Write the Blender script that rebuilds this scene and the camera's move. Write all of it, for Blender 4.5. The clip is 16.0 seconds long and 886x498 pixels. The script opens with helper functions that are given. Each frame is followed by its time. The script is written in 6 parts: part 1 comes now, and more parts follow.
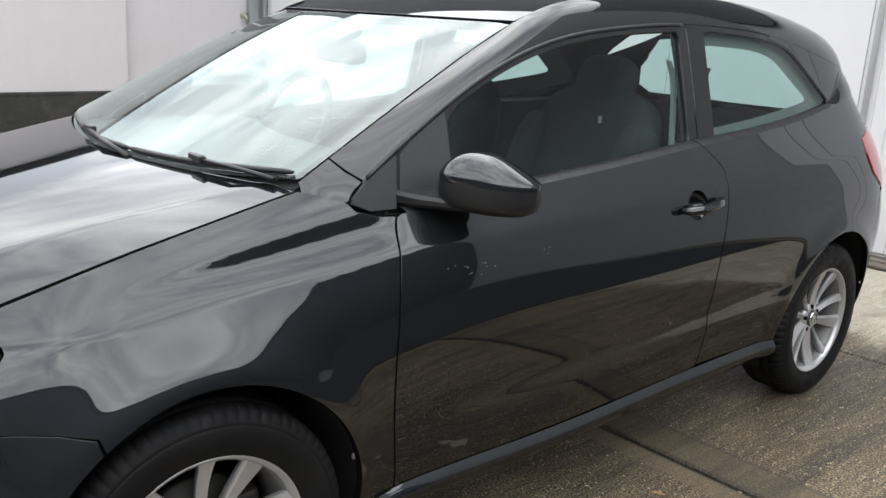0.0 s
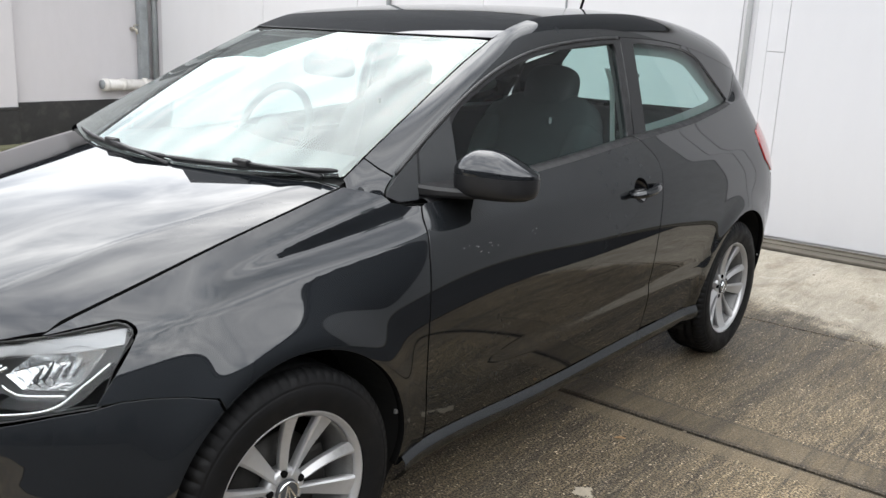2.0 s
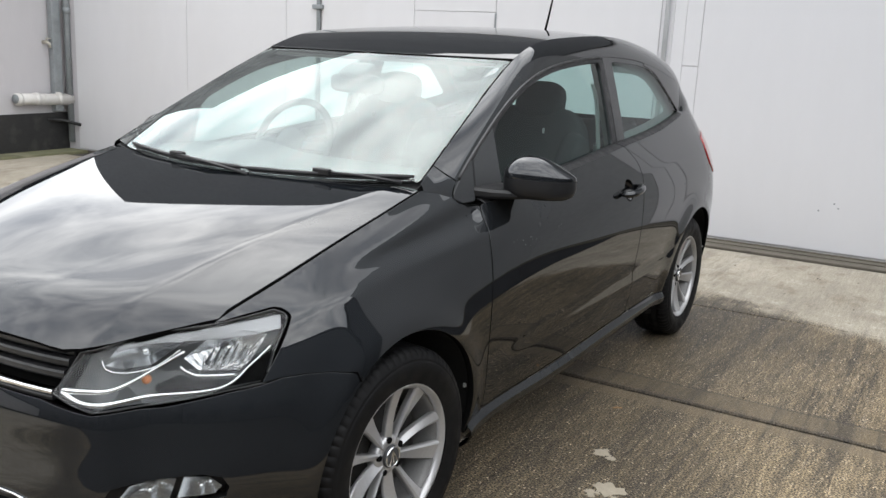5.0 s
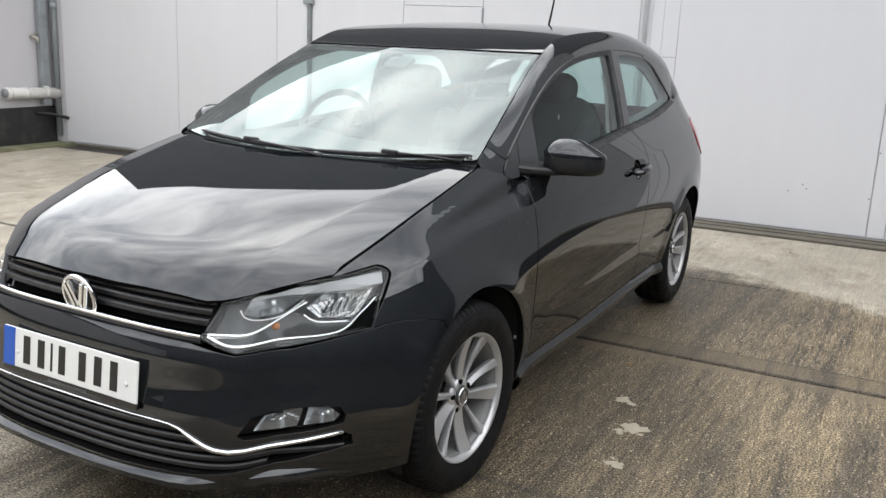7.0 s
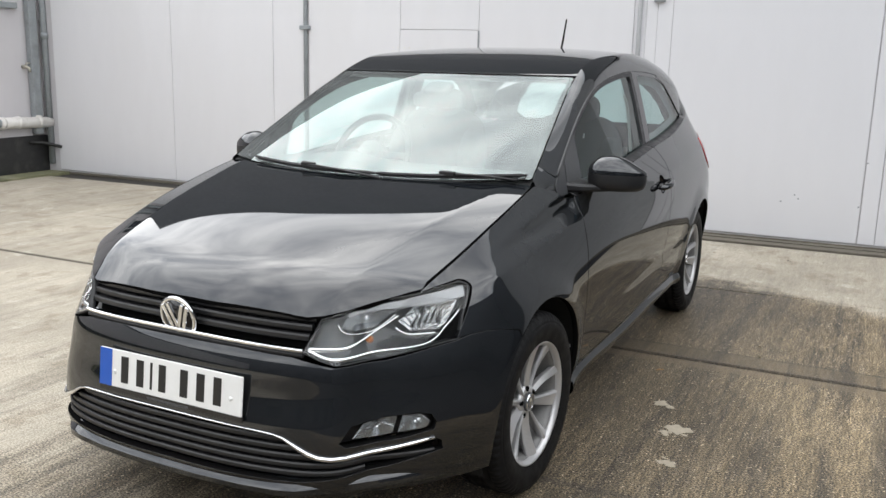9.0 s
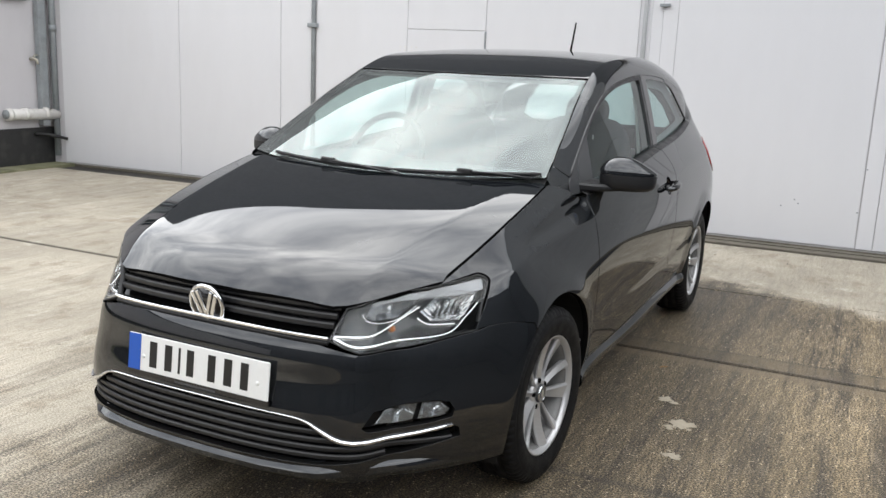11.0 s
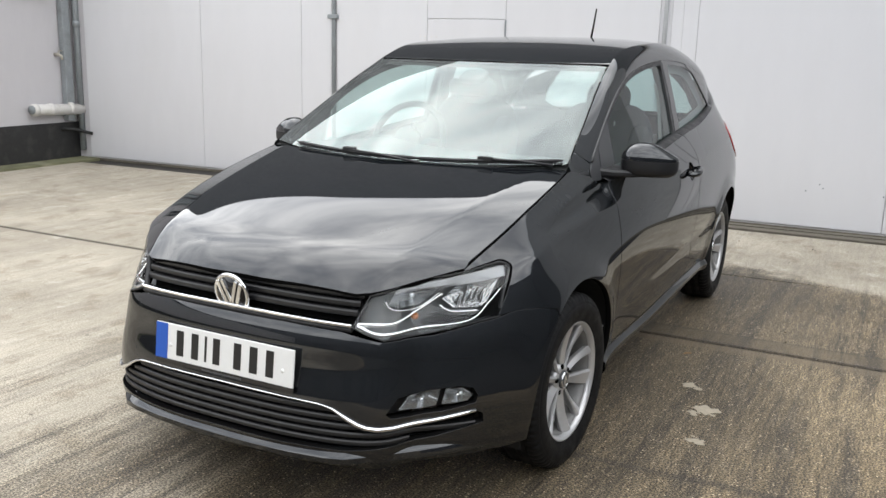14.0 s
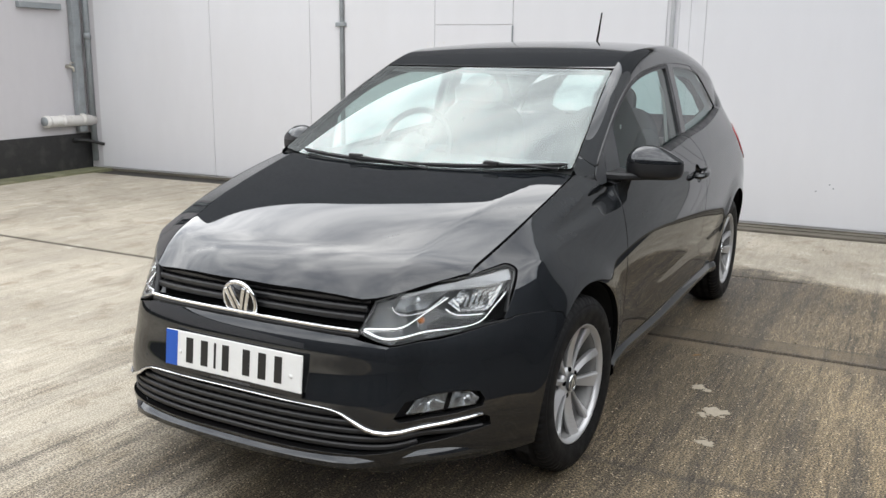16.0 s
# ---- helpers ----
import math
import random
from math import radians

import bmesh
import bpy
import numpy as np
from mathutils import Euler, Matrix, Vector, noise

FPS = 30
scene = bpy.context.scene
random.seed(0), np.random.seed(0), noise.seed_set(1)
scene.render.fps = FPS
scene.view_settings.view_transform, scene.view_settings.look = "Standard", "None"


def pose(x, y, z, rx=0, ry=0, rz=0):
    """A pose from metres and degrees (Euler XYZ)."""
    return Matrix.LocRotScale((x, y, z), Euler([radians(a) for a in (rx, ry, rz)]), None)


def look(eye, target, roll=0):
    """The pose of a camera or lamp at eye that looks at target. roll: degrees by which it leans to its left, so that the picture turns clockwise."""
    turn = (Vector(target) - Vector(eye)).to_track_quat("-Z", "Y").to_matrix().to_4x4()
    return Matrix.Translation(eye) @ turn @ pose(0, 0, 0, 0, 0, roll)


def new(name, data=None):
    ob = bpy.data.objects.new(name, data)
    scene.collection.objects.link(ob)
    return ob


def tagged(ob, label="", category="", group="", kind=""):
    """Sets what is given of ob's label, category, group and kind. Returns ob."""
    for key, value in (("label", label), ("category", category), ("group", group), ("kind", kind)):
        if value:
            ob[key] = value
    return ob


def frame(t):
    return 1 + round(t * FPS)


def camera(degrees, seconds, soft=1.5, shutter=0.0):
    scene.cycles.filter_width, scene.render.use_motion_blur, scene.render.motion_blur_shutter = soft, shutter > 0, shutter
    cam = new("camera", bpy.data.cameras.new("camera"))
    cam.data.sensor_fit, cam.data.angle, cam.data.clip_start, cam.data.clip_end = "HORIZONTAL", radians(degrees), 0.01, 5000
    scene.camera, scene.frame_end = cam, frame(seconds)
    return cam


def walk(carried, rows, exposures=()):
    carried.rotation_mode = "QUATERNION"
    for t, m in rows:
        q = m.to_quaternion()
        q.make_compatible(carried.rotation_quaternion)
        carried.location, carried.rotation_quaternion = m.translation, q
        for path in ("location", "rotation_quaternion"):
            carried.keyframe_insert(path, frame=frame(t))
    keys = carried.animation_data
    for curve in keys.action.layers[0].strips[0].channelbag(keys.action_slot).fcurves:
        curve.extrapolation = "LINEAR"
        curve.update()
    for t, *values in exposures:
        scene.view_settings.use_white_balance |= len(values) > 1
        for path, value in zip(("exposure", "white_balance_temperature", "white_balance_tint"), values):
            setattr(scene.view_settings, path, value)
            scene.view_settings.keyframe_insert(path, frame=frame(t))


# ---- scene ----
cam = camera(53.5, 16.0)
PATH = [
    (0, (2.185, -0.729, 1.334), (0.753, 0.57, 0.821), 3.4),
    (0.5, (2.15, -0.822, 1.333), (0.76, 0.516, 0.807), 3.2),
    (1, (2.186, -0.985, 1.35), (0.849, 0.413, 0.841), 2.8),
    (1.5, (2.226, -1.162, 1.354), (0.944, 0.291, 0.859), 2.6),
    (2, (2.18, -1.237, 1.345), (0.955, 0.269, 0.863), 2.7),
    (2.5, (2.059, -1.312, 1.339), (0.905, 0.253, 0.87), 2.1),
    (3, (2.039, -1.409, 1.349), (0.936, 0.197, 0.895), 2.4),
    (5.3, (1.941, -1.866, 1.359), (0.955, -0.183, 0.917), 2.6),
    (5.5, (1.896, -1.905, 1.349), (0.927, -0.211, 0.91), 2.5),
    (6, (1.874, -2.016, 1.347), (0.928, -0.313, 0.892), 2.5),
    (6.5, (1.895, -2.184, 1.352), (0.971, -0.474, 0.882), 2.1),
    (7, (1.903, -2.297, 1.36), (0.981, -0.583, 0.899), 2.5),
    (7.5, (1.835, -2.38, 1.362), (0.913, -0.661, 0.923), 2.4),
    (8, (1.735, -2.442, 1.364), (0.831, -0.712, 0.931), 1.5),
    (10.3, (1.689, -2.691, 1.384), (0.857, -0.917, 0.982), 2.2),
    (10.5, (1.685, -2.692, 1.376), (0.848, -0.921, 0.969), 2.3),
    (11, (1.678, -2.693, 1.375), (0.824, -0.934, 0.958), 2.5),
    (11.5, (1.669, -2.693, 1.37), (0.806, -0.94, 0.946), 2.8),
    (12, (1.666, -2.698, 1.371), (0.797, -0.949, 0.939), 2.7),
    (12.5, (1.67, -2.699, 1.373), (0.796, -0.953, 0.941), 2.2),
    (13, (1.672, -2.695, 1.374), (0.791, -0.952, 0.945), 1.7),
    (13.5, (1.68, -2.706, 1.372), (0.79, -0.967, 0.945), 1.7),
    (14, (1.686, -2.705, 1.368), (0.789, -0.972, 0.928), 1.6),
    (14.5, (1.695, -2.716, 1.367), (0.781, -0.996, 0.913), 1.4),
    (15, (1.702, -2.709, 1.369), (0.779, -0.994, 0.913), 0.9),
    (15.5, (1.713, -2.716, 1.369), (0.79, -0.997, 0.929), 1.0),
    (16, (1.713, -2.713, 1.37), (0.79, -0.991, 0.942), 0.7),
]
walk(cam, [(t, look(eye, target, roll)) for t, eye, target, roll in PATH], exposures=[(0.0, -0.68), (1.5, -0.59), (3.0, -0.86), (6.0, -0.94), (10.3, -0.93), (16.0, -0.91)])

# ---- world, sun, exposure ----
SUN = Vector((-0.46, 0.37, 0.81)).normalized()
world = bpy.data.worlds.new("overcast_sky")
scene.world, world.use_nodes = world, True
wn, wl = world.node_tree.nodes, world.node_tree.links
back = wn["Background"]
sky = wn.new("ShaderNodeTexSky")
sky.sky_type, sky.sun_disc = "NISHITA", False
sky.sun_elevation, sky.sun_rotation = math.asin(SUN.z), math.atan2(SUN.x, SUN.y)
thin = wn.new("ShaderNodeVectorMath")
thin.operation = "SCALE"
thin.inputs[3].default_value = 0.07
wl.new(sky.outputs[0], thin.inputs[0])
way = wn.new("ShaderNodeTexCoord")
flat = wn.new("ShaderNodeMapping")
flat.inputs["Scale"].default_value = (1, 1, 2.2)
flat.inputs["Location"].default_value = (3.1, 1.7, 0.4)
wl.new(way.outputs["Generated"], flat.inputs[0])
clouds = wn.new("ShaderNodeTexNoise")
clouds.inputs["Scale"].default_value, clouds.inputs["Detail"].default_value = 3.4, 6
clouds.inputs["Roughness"].default_value, clouds.inputs["Distortion"].default_value = 0.55, 0.5
wl.new(flat.outputs[0], clouds.inputs["Vector"])
ramp = wn.new("ShaderNodeValToRGB")
ramp.color_ramp.elements[0].position, ramp.color_ramp.elements[0].color = 0.36, (0.60, 0.62, 0.65, 1)
ramp.color_ramp.elements[1].position, ramp.color_ramp.elements[1].color = 0.66, (1.48, 1.48, 1.46, 1)
wl.new(clouds.outputs[0], ramp.inputs[0])
toward = wn.new("ShaderNodeVectorMath")
toward.operation = "DOT_PRODUCT"
toward.inputs[1].default_value = SUN
wl.new(way.outputs["Generated"], toward.inputs[0])
veil = wn.new("ShaderNodeMapRange")
veil.inputs["From Min"].default_value, veil.inputs["From Max"].default_value = 0.84, 0.99
veil.inputs["To Min"].default_value, veil.inputs["To Max"].default_value = 1.6, 3.0
veil.interpolation_type = "SMOOTHSTEP"
wl.new(toward.outputs["Value"], veil.inputs[0])
lit = wn.new("ShaderNodeVectorMath")
lit.operation = "SCALE"
wl.new(ramp.outputs[0], lit.inputs[0])
bank = wn.new("ShaderNodeVectorMath")
bank.operation = "DOT_PRODUCT"
bank.inputs[1].default_value = Vector((-0.30, -0.35, 0.90)).normalized()
wl.new(way.outputs["Generated"], bank.inputs[0])
brow = wn.new("ShaderNodeMapRange")
brow.inputs["From Min"].default_value, brow.inputs["From Max"].default_value = 0.52, 0.72
brow.interpolation_type = "SMOOTHSTEP"
wl.new(bank.outputs["Value"], brow.inputs[0])
glare = wn.new("ShaderNodeMath")
glare.operation = "MULTIPLY_ADD"
wl.new(veil.outputs[0], glare.inputs[0])
wl.new(brow.outputs[0], glare.inputs[1])
side_x = wn.new("ShaderNodeSeparateXYZ")
wl.new(way.outputs["Generated"], side_x.inputs[0])
clearing = wn.new("ShaderNodeMapRange")
clearing.inputs["From Min"].default_value, clearing.inputs["From Max"].default_value = 0.2, 0.62
clearing.inputs["To Min"].default_value, clearing.inputs["To Max"].default_value = 1.25, 3.3
clearing.interpolation_type = "SMOOTHSTEP"
wl.new(side_x.outputs[0], clearing.inputs[0])
behind = wn.new("ShaderNodeMapRange")
behind.inputs["From Min"].default_value, behind.inputs["From Max"].default_value = 0.0, 0.60
behind.inputs["To Min"].default_value, behind.inputs["To Max"].default_value = 0.0, 2.6
behind.interpolation_type = "SMOOTHSTEP"
wl.new(side_x.outputs[1], behind.inputs[0])
brighter = wn.new("ShaderNodeMath")
wl.new(clearing.outputs[0], brighter.inputs[0])
northwest = wn.new("ShaderNodeMapRange")
northwest.inputs["From Min"].default_value, northwest.inputs["From Max"].default_value = 0.3, -0.05
northwest.interpolation_type = "SMOOTHSTEP"
wl.new(side_x.outputs[0], northwest.inputs[0])
break_in_cloud = wn.new("ShaderNodeMath")
break_in_cloud.operation = "MULTIPLY"
wl.new(behind.outputs[0], break_in_cloud.inputs[0])
wl.new(northwest.outputs[0], break_in_cloud.inputs[1])
wl.new(break_in_cloud.outputs[0], brighter.inputs[1])
west = wn.new("ShaderNodeMapRange")
west.inputs["From Min"].default_value, west.inputs["From Max"].default_value = -0.50, -0.80
west.inputs["To Min"].default_value, west.inputs["To Max"].default_value = 0.0, 0.75
west.interpolation_type = "SMOOTHSTEP"
wl.new(side_x.outputs[0], west.inputs[0])
total = wn.new("ShaderNodeMath")
wl.new(brighter.outputs[0], total.inputs[0])
wl.new(west.outputs[0], total.inputs[1])
wl.new(total.outputs[0], glare.inputs[2])
wl.new(glare.outputs[0], lit.inputs[3])
both = wn.new("ShaderNodeVectorMath")
both.operation = "ADD"
wl.new(thin.outputs[0], both.inputs[0])
wl.new(lit.outputs[0], both.inputs[1])
wl.new(both.outputs[0], back.inputs[0])
back.inputs[1].default_value = 1.3
sun = new("sun", bpy.data.lights.new("sun", "SUN"))
sun.data.energy, sun.data.angle, sun.data.color = 0.5, radians(140), (1.0, 0.97, 0.92)
sun.matrix_world = look((0, 0, 12), Vector((0, 0, 12)) - SUN)


# ---- materials ----
def material(name, colour, rough=0.5, metal=0.0, coat=0.0, vary=0.0, scale=20.0, bump=0.0, bump_scale=200.0, rough_vary=0.0, random_tone=0.0, spec=0.5, coat_ior=1.5, dirt=None, dirt_amount=0.0, dirt_scale=2.0, stretch=(1, 1, 1)):
    """Principled surface with colour varied at two scales, uneven gloss and fine relief, all in metres."""
    m = bpy.data.materials.new(name)
    m.use_nodes = True
    n, l = m.node_tree.nodes, m.node_tree.links
    b = n["Principled BSDF"]
    b.inputs["Base Color"].default_value = (*colour, 1)
    b.inputs["Roughness"].default_value, b.inputs["Metallic"].default_value = rough, metal
    b.inputs["Coat Weight"].default_value, b.inputs["Coat Roughness"].default_value = coat, 0.02
    b.inputs["Specular IOR Level"].default_value = spec
    b.inputs["Coat IOR"].default_value = coat_ior
    co = n.new("ShaderNodeTexCoord")
    mp = n.new("ShaderNodeMapping")
    mp.inputs["Scale"].default_value = stretch
    l.new(co.outputs["Object"], mp.inputs[0])

    def noise_at(s, detail=4):
        t = n.new("ShaderNodeTexNoise")
        t.inputs["Scale"].default_value, t.inputs["Detail"].default_value = s, detail
        l.new(mp.outputs[0], t.inputs["Vector"])
        return t.outputs[0]

    tone = None
    if vary or random_tone:
        add = n.new("ShaderNodeMath")
        add.operation = "ADD"
        big, fine = noise_at(scale), noise_at(scale * 9, 6)
        l.new(big, add.inputs[0])
        l.new(fine, add.inputs[1])
        rng = n.new("ShaderNodeMapRange")
        rng.inputs["From Min"].default_value, rng.inputs["From Max"].default_value = 0.6, 1.4
        rng.inputs["To Min"].default_value, rng.inputs["To Max"].default_value = 1 - vary, 1 + vary
        l.new(add.outputs[0], rng.inputs[0])
        value = rng.outputs[0]
        if random_tone:
            info = n.new("ShaderNodeObjectInfo")
            r2 = n.new("ShaderNodeMapRange")
            r2.inputs["To Min"].default_value, r2.inputs["To Max"].default_value = 1 - random_tone, 1 + random_tone
            l.new(info.outputs["Random"], r2.inputs[0])
            mul = n.new("ShaderNodeMath")
            mul.operation = "MULTIPLY"
            l.new(value, mul.inputs[0])
            l.new(r2.outputs[0], mul.inputs[1])
            value = mul.outputs[0]
        sc = n.new("ShaderNodeVectorMath")
        sc.operation = "SCALE"
        sc.inputs[0].default_value = colour
        l.new(value, sc.inputs[3])
        tone = sc.outputs[0]
        l.new(tone, b.inputs["Base Color"])
    if dirt:
        d = n.new("ShaderNodeMapRange")
        d.inputs["From Min"].default_value, d.inputs["From Max"].default_value = 0.52, 0.75
        d.inputs["To Max"].default_value = dirt_amount
        l.new(noise_at(dirt_scale, 8), d.inputs[0])
        mix = n.new("ShaderNodeMix")
        mix.data_type = "RGBA"
        l.new(d.outputs[0], mix.inputs[0])
        mix.inputs[6].default_value, mix.inputs[7].default_value = (*colour, 1), (*dirt, 1)
        if tone:
            l.new(tone, mix.inputs[6])
        l.new(mix.outputs[2], b.inputs["Base Color"])
    if rough_vary:
        r = n.new("ShaderNodeMapRange")
        r.inputs["From Min"].default_value, r.inputs["From Max"].default_value = 0.3, 0.7
        r.inputs["To Min"].default_value, r.inputs["To Max"].default_value = max(0.01, rough - rough_vary), rough + rough_vary
        l.new(noise_at(scale * 2), r.inputs[0])
        l.new(r.outputs[0], b.inputs["Roughness"])
    if bump:
        k = n.new("ShaderNodeBump")
        k.inputs["Strength"].default_value, k.inputs["Distance"].default_value = 0.6, bump
        l.new(noise_at(bump_scale, 5), k.inputs["Height"])
        l.new(k.outputs[0], b.inputs["Normal"])
    return m


def glass(name, tint, ior, rough=0.0, film=0.0, sheen=(0.8, 0.8, 0.8)):
    """A thin pane: what lies behind, tinted, under the gloss of its faces."""
    m = bpy.data.materials.new(name)
    m.use_nodes = True
    n, l = m.node_tree.nodes, m.node_tree.links
    n.remove(n["Principled BSDF"])
    clear, gloss, rim, mix = (n.new("ShaderNode" + k) for k in ("BsdfTransparent", "BsdfGlossy", "LayerWeight", "MixShader"))
    clear.inputs[0].default_value, gloss.inputs["Roughness"].default_value = (*tint, 1), rough
    rim.inputs[0].default_value = 0.5
    gloss.inputs["Color"].default_value = (*sheen, 1)
    least = ((ior - 1) / (ior + 1)) ** 2
    fifth, full = n.new("ShaderNodeMath"), n.new("ShaderNodeMath")
    fifth.operation, full.operation = "POWER", "MULTIPLY_ADD"
    fifth.inputs[1].default_value = 5
    l.new(rim.outputs["Facing"], fifth.inputs[0])
    l.new(fifth.outputs[0], full.inputs[0])
    full.inputs[1].default_value, full.inputs[2].default_value = 1 - least, least
    l.new(full.outputs[0], mix.inputs[0])
    l.new(clear.outputs[0], mix.inputs[1])
    l.new(gloss.outputs[0], mix.inputs[2])
    last = mix.outputs[0]
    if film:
        # Pale uneven dust film, added to paint in the haze of reflected sky.
        haze, over, spread, amount = (n.new("ShaderNode" + k) for k in ("BsdfDiffuse", "MixShader", "TexNoise", "MapRange"))
        haze.inputs[0].default_value = (0.75, 0.77, 0.76, 1)
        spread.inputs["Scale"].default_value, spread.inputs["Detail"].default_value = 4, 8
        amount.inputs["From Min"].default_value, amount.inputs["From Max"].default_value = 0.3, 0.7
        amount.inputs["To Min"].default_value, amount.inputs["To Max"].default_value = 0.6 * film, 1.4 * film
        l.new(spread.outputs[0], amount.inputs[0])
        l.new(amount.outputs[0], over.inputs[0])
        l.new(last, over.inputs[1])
        l.new(haze.outputs[0], over.inputs[2])
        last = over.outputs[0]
    l.new(last, n["Material Output"].inputs[0])
    return m


PAINT = material("dark_grey_paint", (0.019, 0.0215, 0.0245), 0.52, metal=1.0, coat=1.0, coat_ior=1.66, vary=0.05, scale=3)
PAINT.node_tree.nodes["Principled BSDF"].inputs["Specular Tint"].default_value = (0.25, 0.25, 0.25, 1)
BLACK = material("black_trim", (0.012, 0.012, 0.013), 0.42, vary=0.15, scale=15, rough_vary=0.1)
GLOSS_BLACK = material("black_gloss_trim", (0.008, 0.008, 0.009), 0.08, spec=0.6)
RUBBER = material("tyre_rubber", (0.0045, 0.0045, 0.005), 0.62, spec=0.22, vary=0.25, scale=12, bump=0.0006, bump_scale=350, rough_vary=0.12, dirt=(0.018, 0.017, 0.015), dirt_amount=0.3, dirt_scale=5)
SEAL = material("rubber_seal", (0.028, 0.028, 0.029), 0.42, rough_vary=0.1)
PLASTIC = material("grey_plastic", (0.050, 0.052, 0.055), 0.42, vary=0.1, bump=0.0003, bump_scale=900)
ALLOY = material("silver_alloy", (0.52, 0.52, 0.525), 0.34, metal=0.6, coat=0.4, vary=0.05, scale=14, rough_vary=0.05, dirt=(0.30, 0.28, 0.25), dirt_amount=0.2, dirt_scale=9)
CHROME = material("chrome", (0.86, 0.87, 0.88), 0.07, metal=1.0, rough_vary=0.04)
BARREL = material("shaded_dusty_barrel", (0.17, 0.168, 0.165), 0.5, metal=0.3, vary=0.15, dirt=(0.08, 0.07, 0.06), dirt_amount=0.5, dirt_scale=12)
DISC = material("brake_iron", (0.03, 0.028, 0.026), 0.6, metal=0.5, vary=0.2)
DARK = material("matt_black", (0.006, 0.006, 0.006), 0.9, spec=0.0)
LINER = material("wheel_arch_liner", (0.006, 0.006, 0.006), 0.8, vary=0.2, bump=0.001, bump_scale=120)
FABRIC = material("dark_seat_fabric", (0.045, 0.048, 0.050), 0.9, vary=0.15, spec=0.2, bump=0.0008, bump_scale=600)
INNER = material("grey_cabin_plastic", (0.085, 0.088, 0.089), 0.6, vary=0.08)
TRIM_GREY = material("grey_pillar_trim", (0.20, 0.205, 0.20), 0.7, vary=0.08)
HEADLINE = material("pale_headlining", (0.42, 0.42, 0.40), 0.95, vary=0.05)
BUCKLE = material("bright_buckle", (0.6, 0.6, 0.6), 0.3, metal=0.6)
LENS_GREY = material("lamp_housing", (0.12, 0.124, 0.128), 0.40)
SATIN = material("satin_reflector", (0.50, 0.51, 0.52), 0.20, metal=0.9)
REFLECTOR = material("lamp_reflector", (0.86, 0.87, 0.88), 0.10, metal=1.0, bump=0.012, bump_scale=70, stretch=(1, 1, 0.25))
AMBER = material("amber_bulb", (0.55, 0.16, 0.02), 0.2)
RED = material("red_lamp_lens", (0.35, 0.012, 0.010), 0.08, coat=1.0)
WHITE = material("white_reflective_sheet", (0.78, 0.78, 0.76), 0.4, vary=0.03)
BLUE = material("blue_sheet", (0.012, 0.09, 0.45), 0.4)
INK = material("black_print", (0.010, 0.010, 0.010), 0.4)
# Gloss set above real glass and a pale film added, for reflected sky.
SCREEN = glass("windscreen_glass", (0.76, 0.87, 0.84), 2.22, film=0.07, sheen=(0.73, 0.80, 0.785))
SIDE = glass("side_glass", (0.66, 0.80, 0.78), 1.52)
CLEAR = glass("lamp_lens_glass", (0.95, 0.96, 0.96), 1.5)
BEZEL = material("satin_silver_bezel", (0.36, 0.365, 0.375), 0.42, metal=0.3)
WALL = material("white_wall_paint", (0.54, 0.525, 0.54), 0.75, vary=0.03, scale=1.2, bump=0.0012, bump_scale=60, dirt=(0.42, 0.40, 0.385), dirt_amount=0.35, dirt_scale=0.8, random_tone=0.015, stretch=(1, 1, 0.35))
PANEL = material("white_steel_panel", (0.70, 0.697, 0.715), 0.5, vary=0.02, scale=0.9, bump=0.0005, bump_scale=30, dirt=(0.58, 0.57, 0.565), dirt_amount=0.35, dirt_scale=0.9, random_tone=0.012, stretch=(1, 1, 0.3))
PLINTH = material("black_plinth_paint", (0.022, 0.022, 0.022), 0.55, vary=0.25, scale=3, bump=0.002, bump_scale=50, dirt=(0.10, 0.094, 0.085), dirt_amount=0.35, dirt_scale=7)
PIPE = material("grey_pipe", (0.26, 0.28, 0.29), 0.45, vary=0.15, scale=6, dirt=(0.12, 0.12, 0.11), dirt_amount=0.5, dirt_scale=5)
PALE_PIPE = material("pale_grey_pipe", (0.46, 0.47, 0.48), 0.45, vary=0.08, scale=6)
WHITE_PIPE = material("white_pipe", (0.72, 0.70, 0.67), 0.5, vary=0.06, scale=8, dirt=(0.35, 0.32, 0.28), dirt_amount=0.5, dirt_scale=9)
TIMBER = material("weathered_sill", (0.13, 0.115, 0.09), 0.85, vary=0.35, scale=5, bump=0.004, bump_scale=40, stretch=(0.3, 1, 1))
BRASS = material("worn_brass", (0.50, 0.47, 0.40), 0.4, metal=0.8, vary=0.2)
FASCIA = material("dark_cladding", (0.12, 0.123, 0.130), 0.7, vary=0.15, scale=1.5)
GREY_CLAD = material("grey_wall_render", (0.41, 0.415, 0.42), 0.8, vary=0.1, scale=1.5)
BLOCK_DARK = material("unseen_block_dark", (0.045, 0.045, 0.05), 0.85, vary=0.15, scale=0.7)
ROOF_FAR = material("far_roof", (0.022, 0.022, 0.025), 0.9, spec=0.1, vary=0.2, scale=2)
PANE_FAR = material("far_window", (0.03, 0.035, 0.04), 0.1)
MOSS = material("mossy_concrete", (0.15, 0.15, 0.085), 0.9, vary=0.3, scale=6, bump=0.003, bump_scale=60, dirt=(0.30, 0.28, 0.20), dirt_amount=0.8, dirt_scale=3)
GAP = material("joint_filler", (0.035, 0.031, 0.026), 0.9, vary=0.3, scale=8)


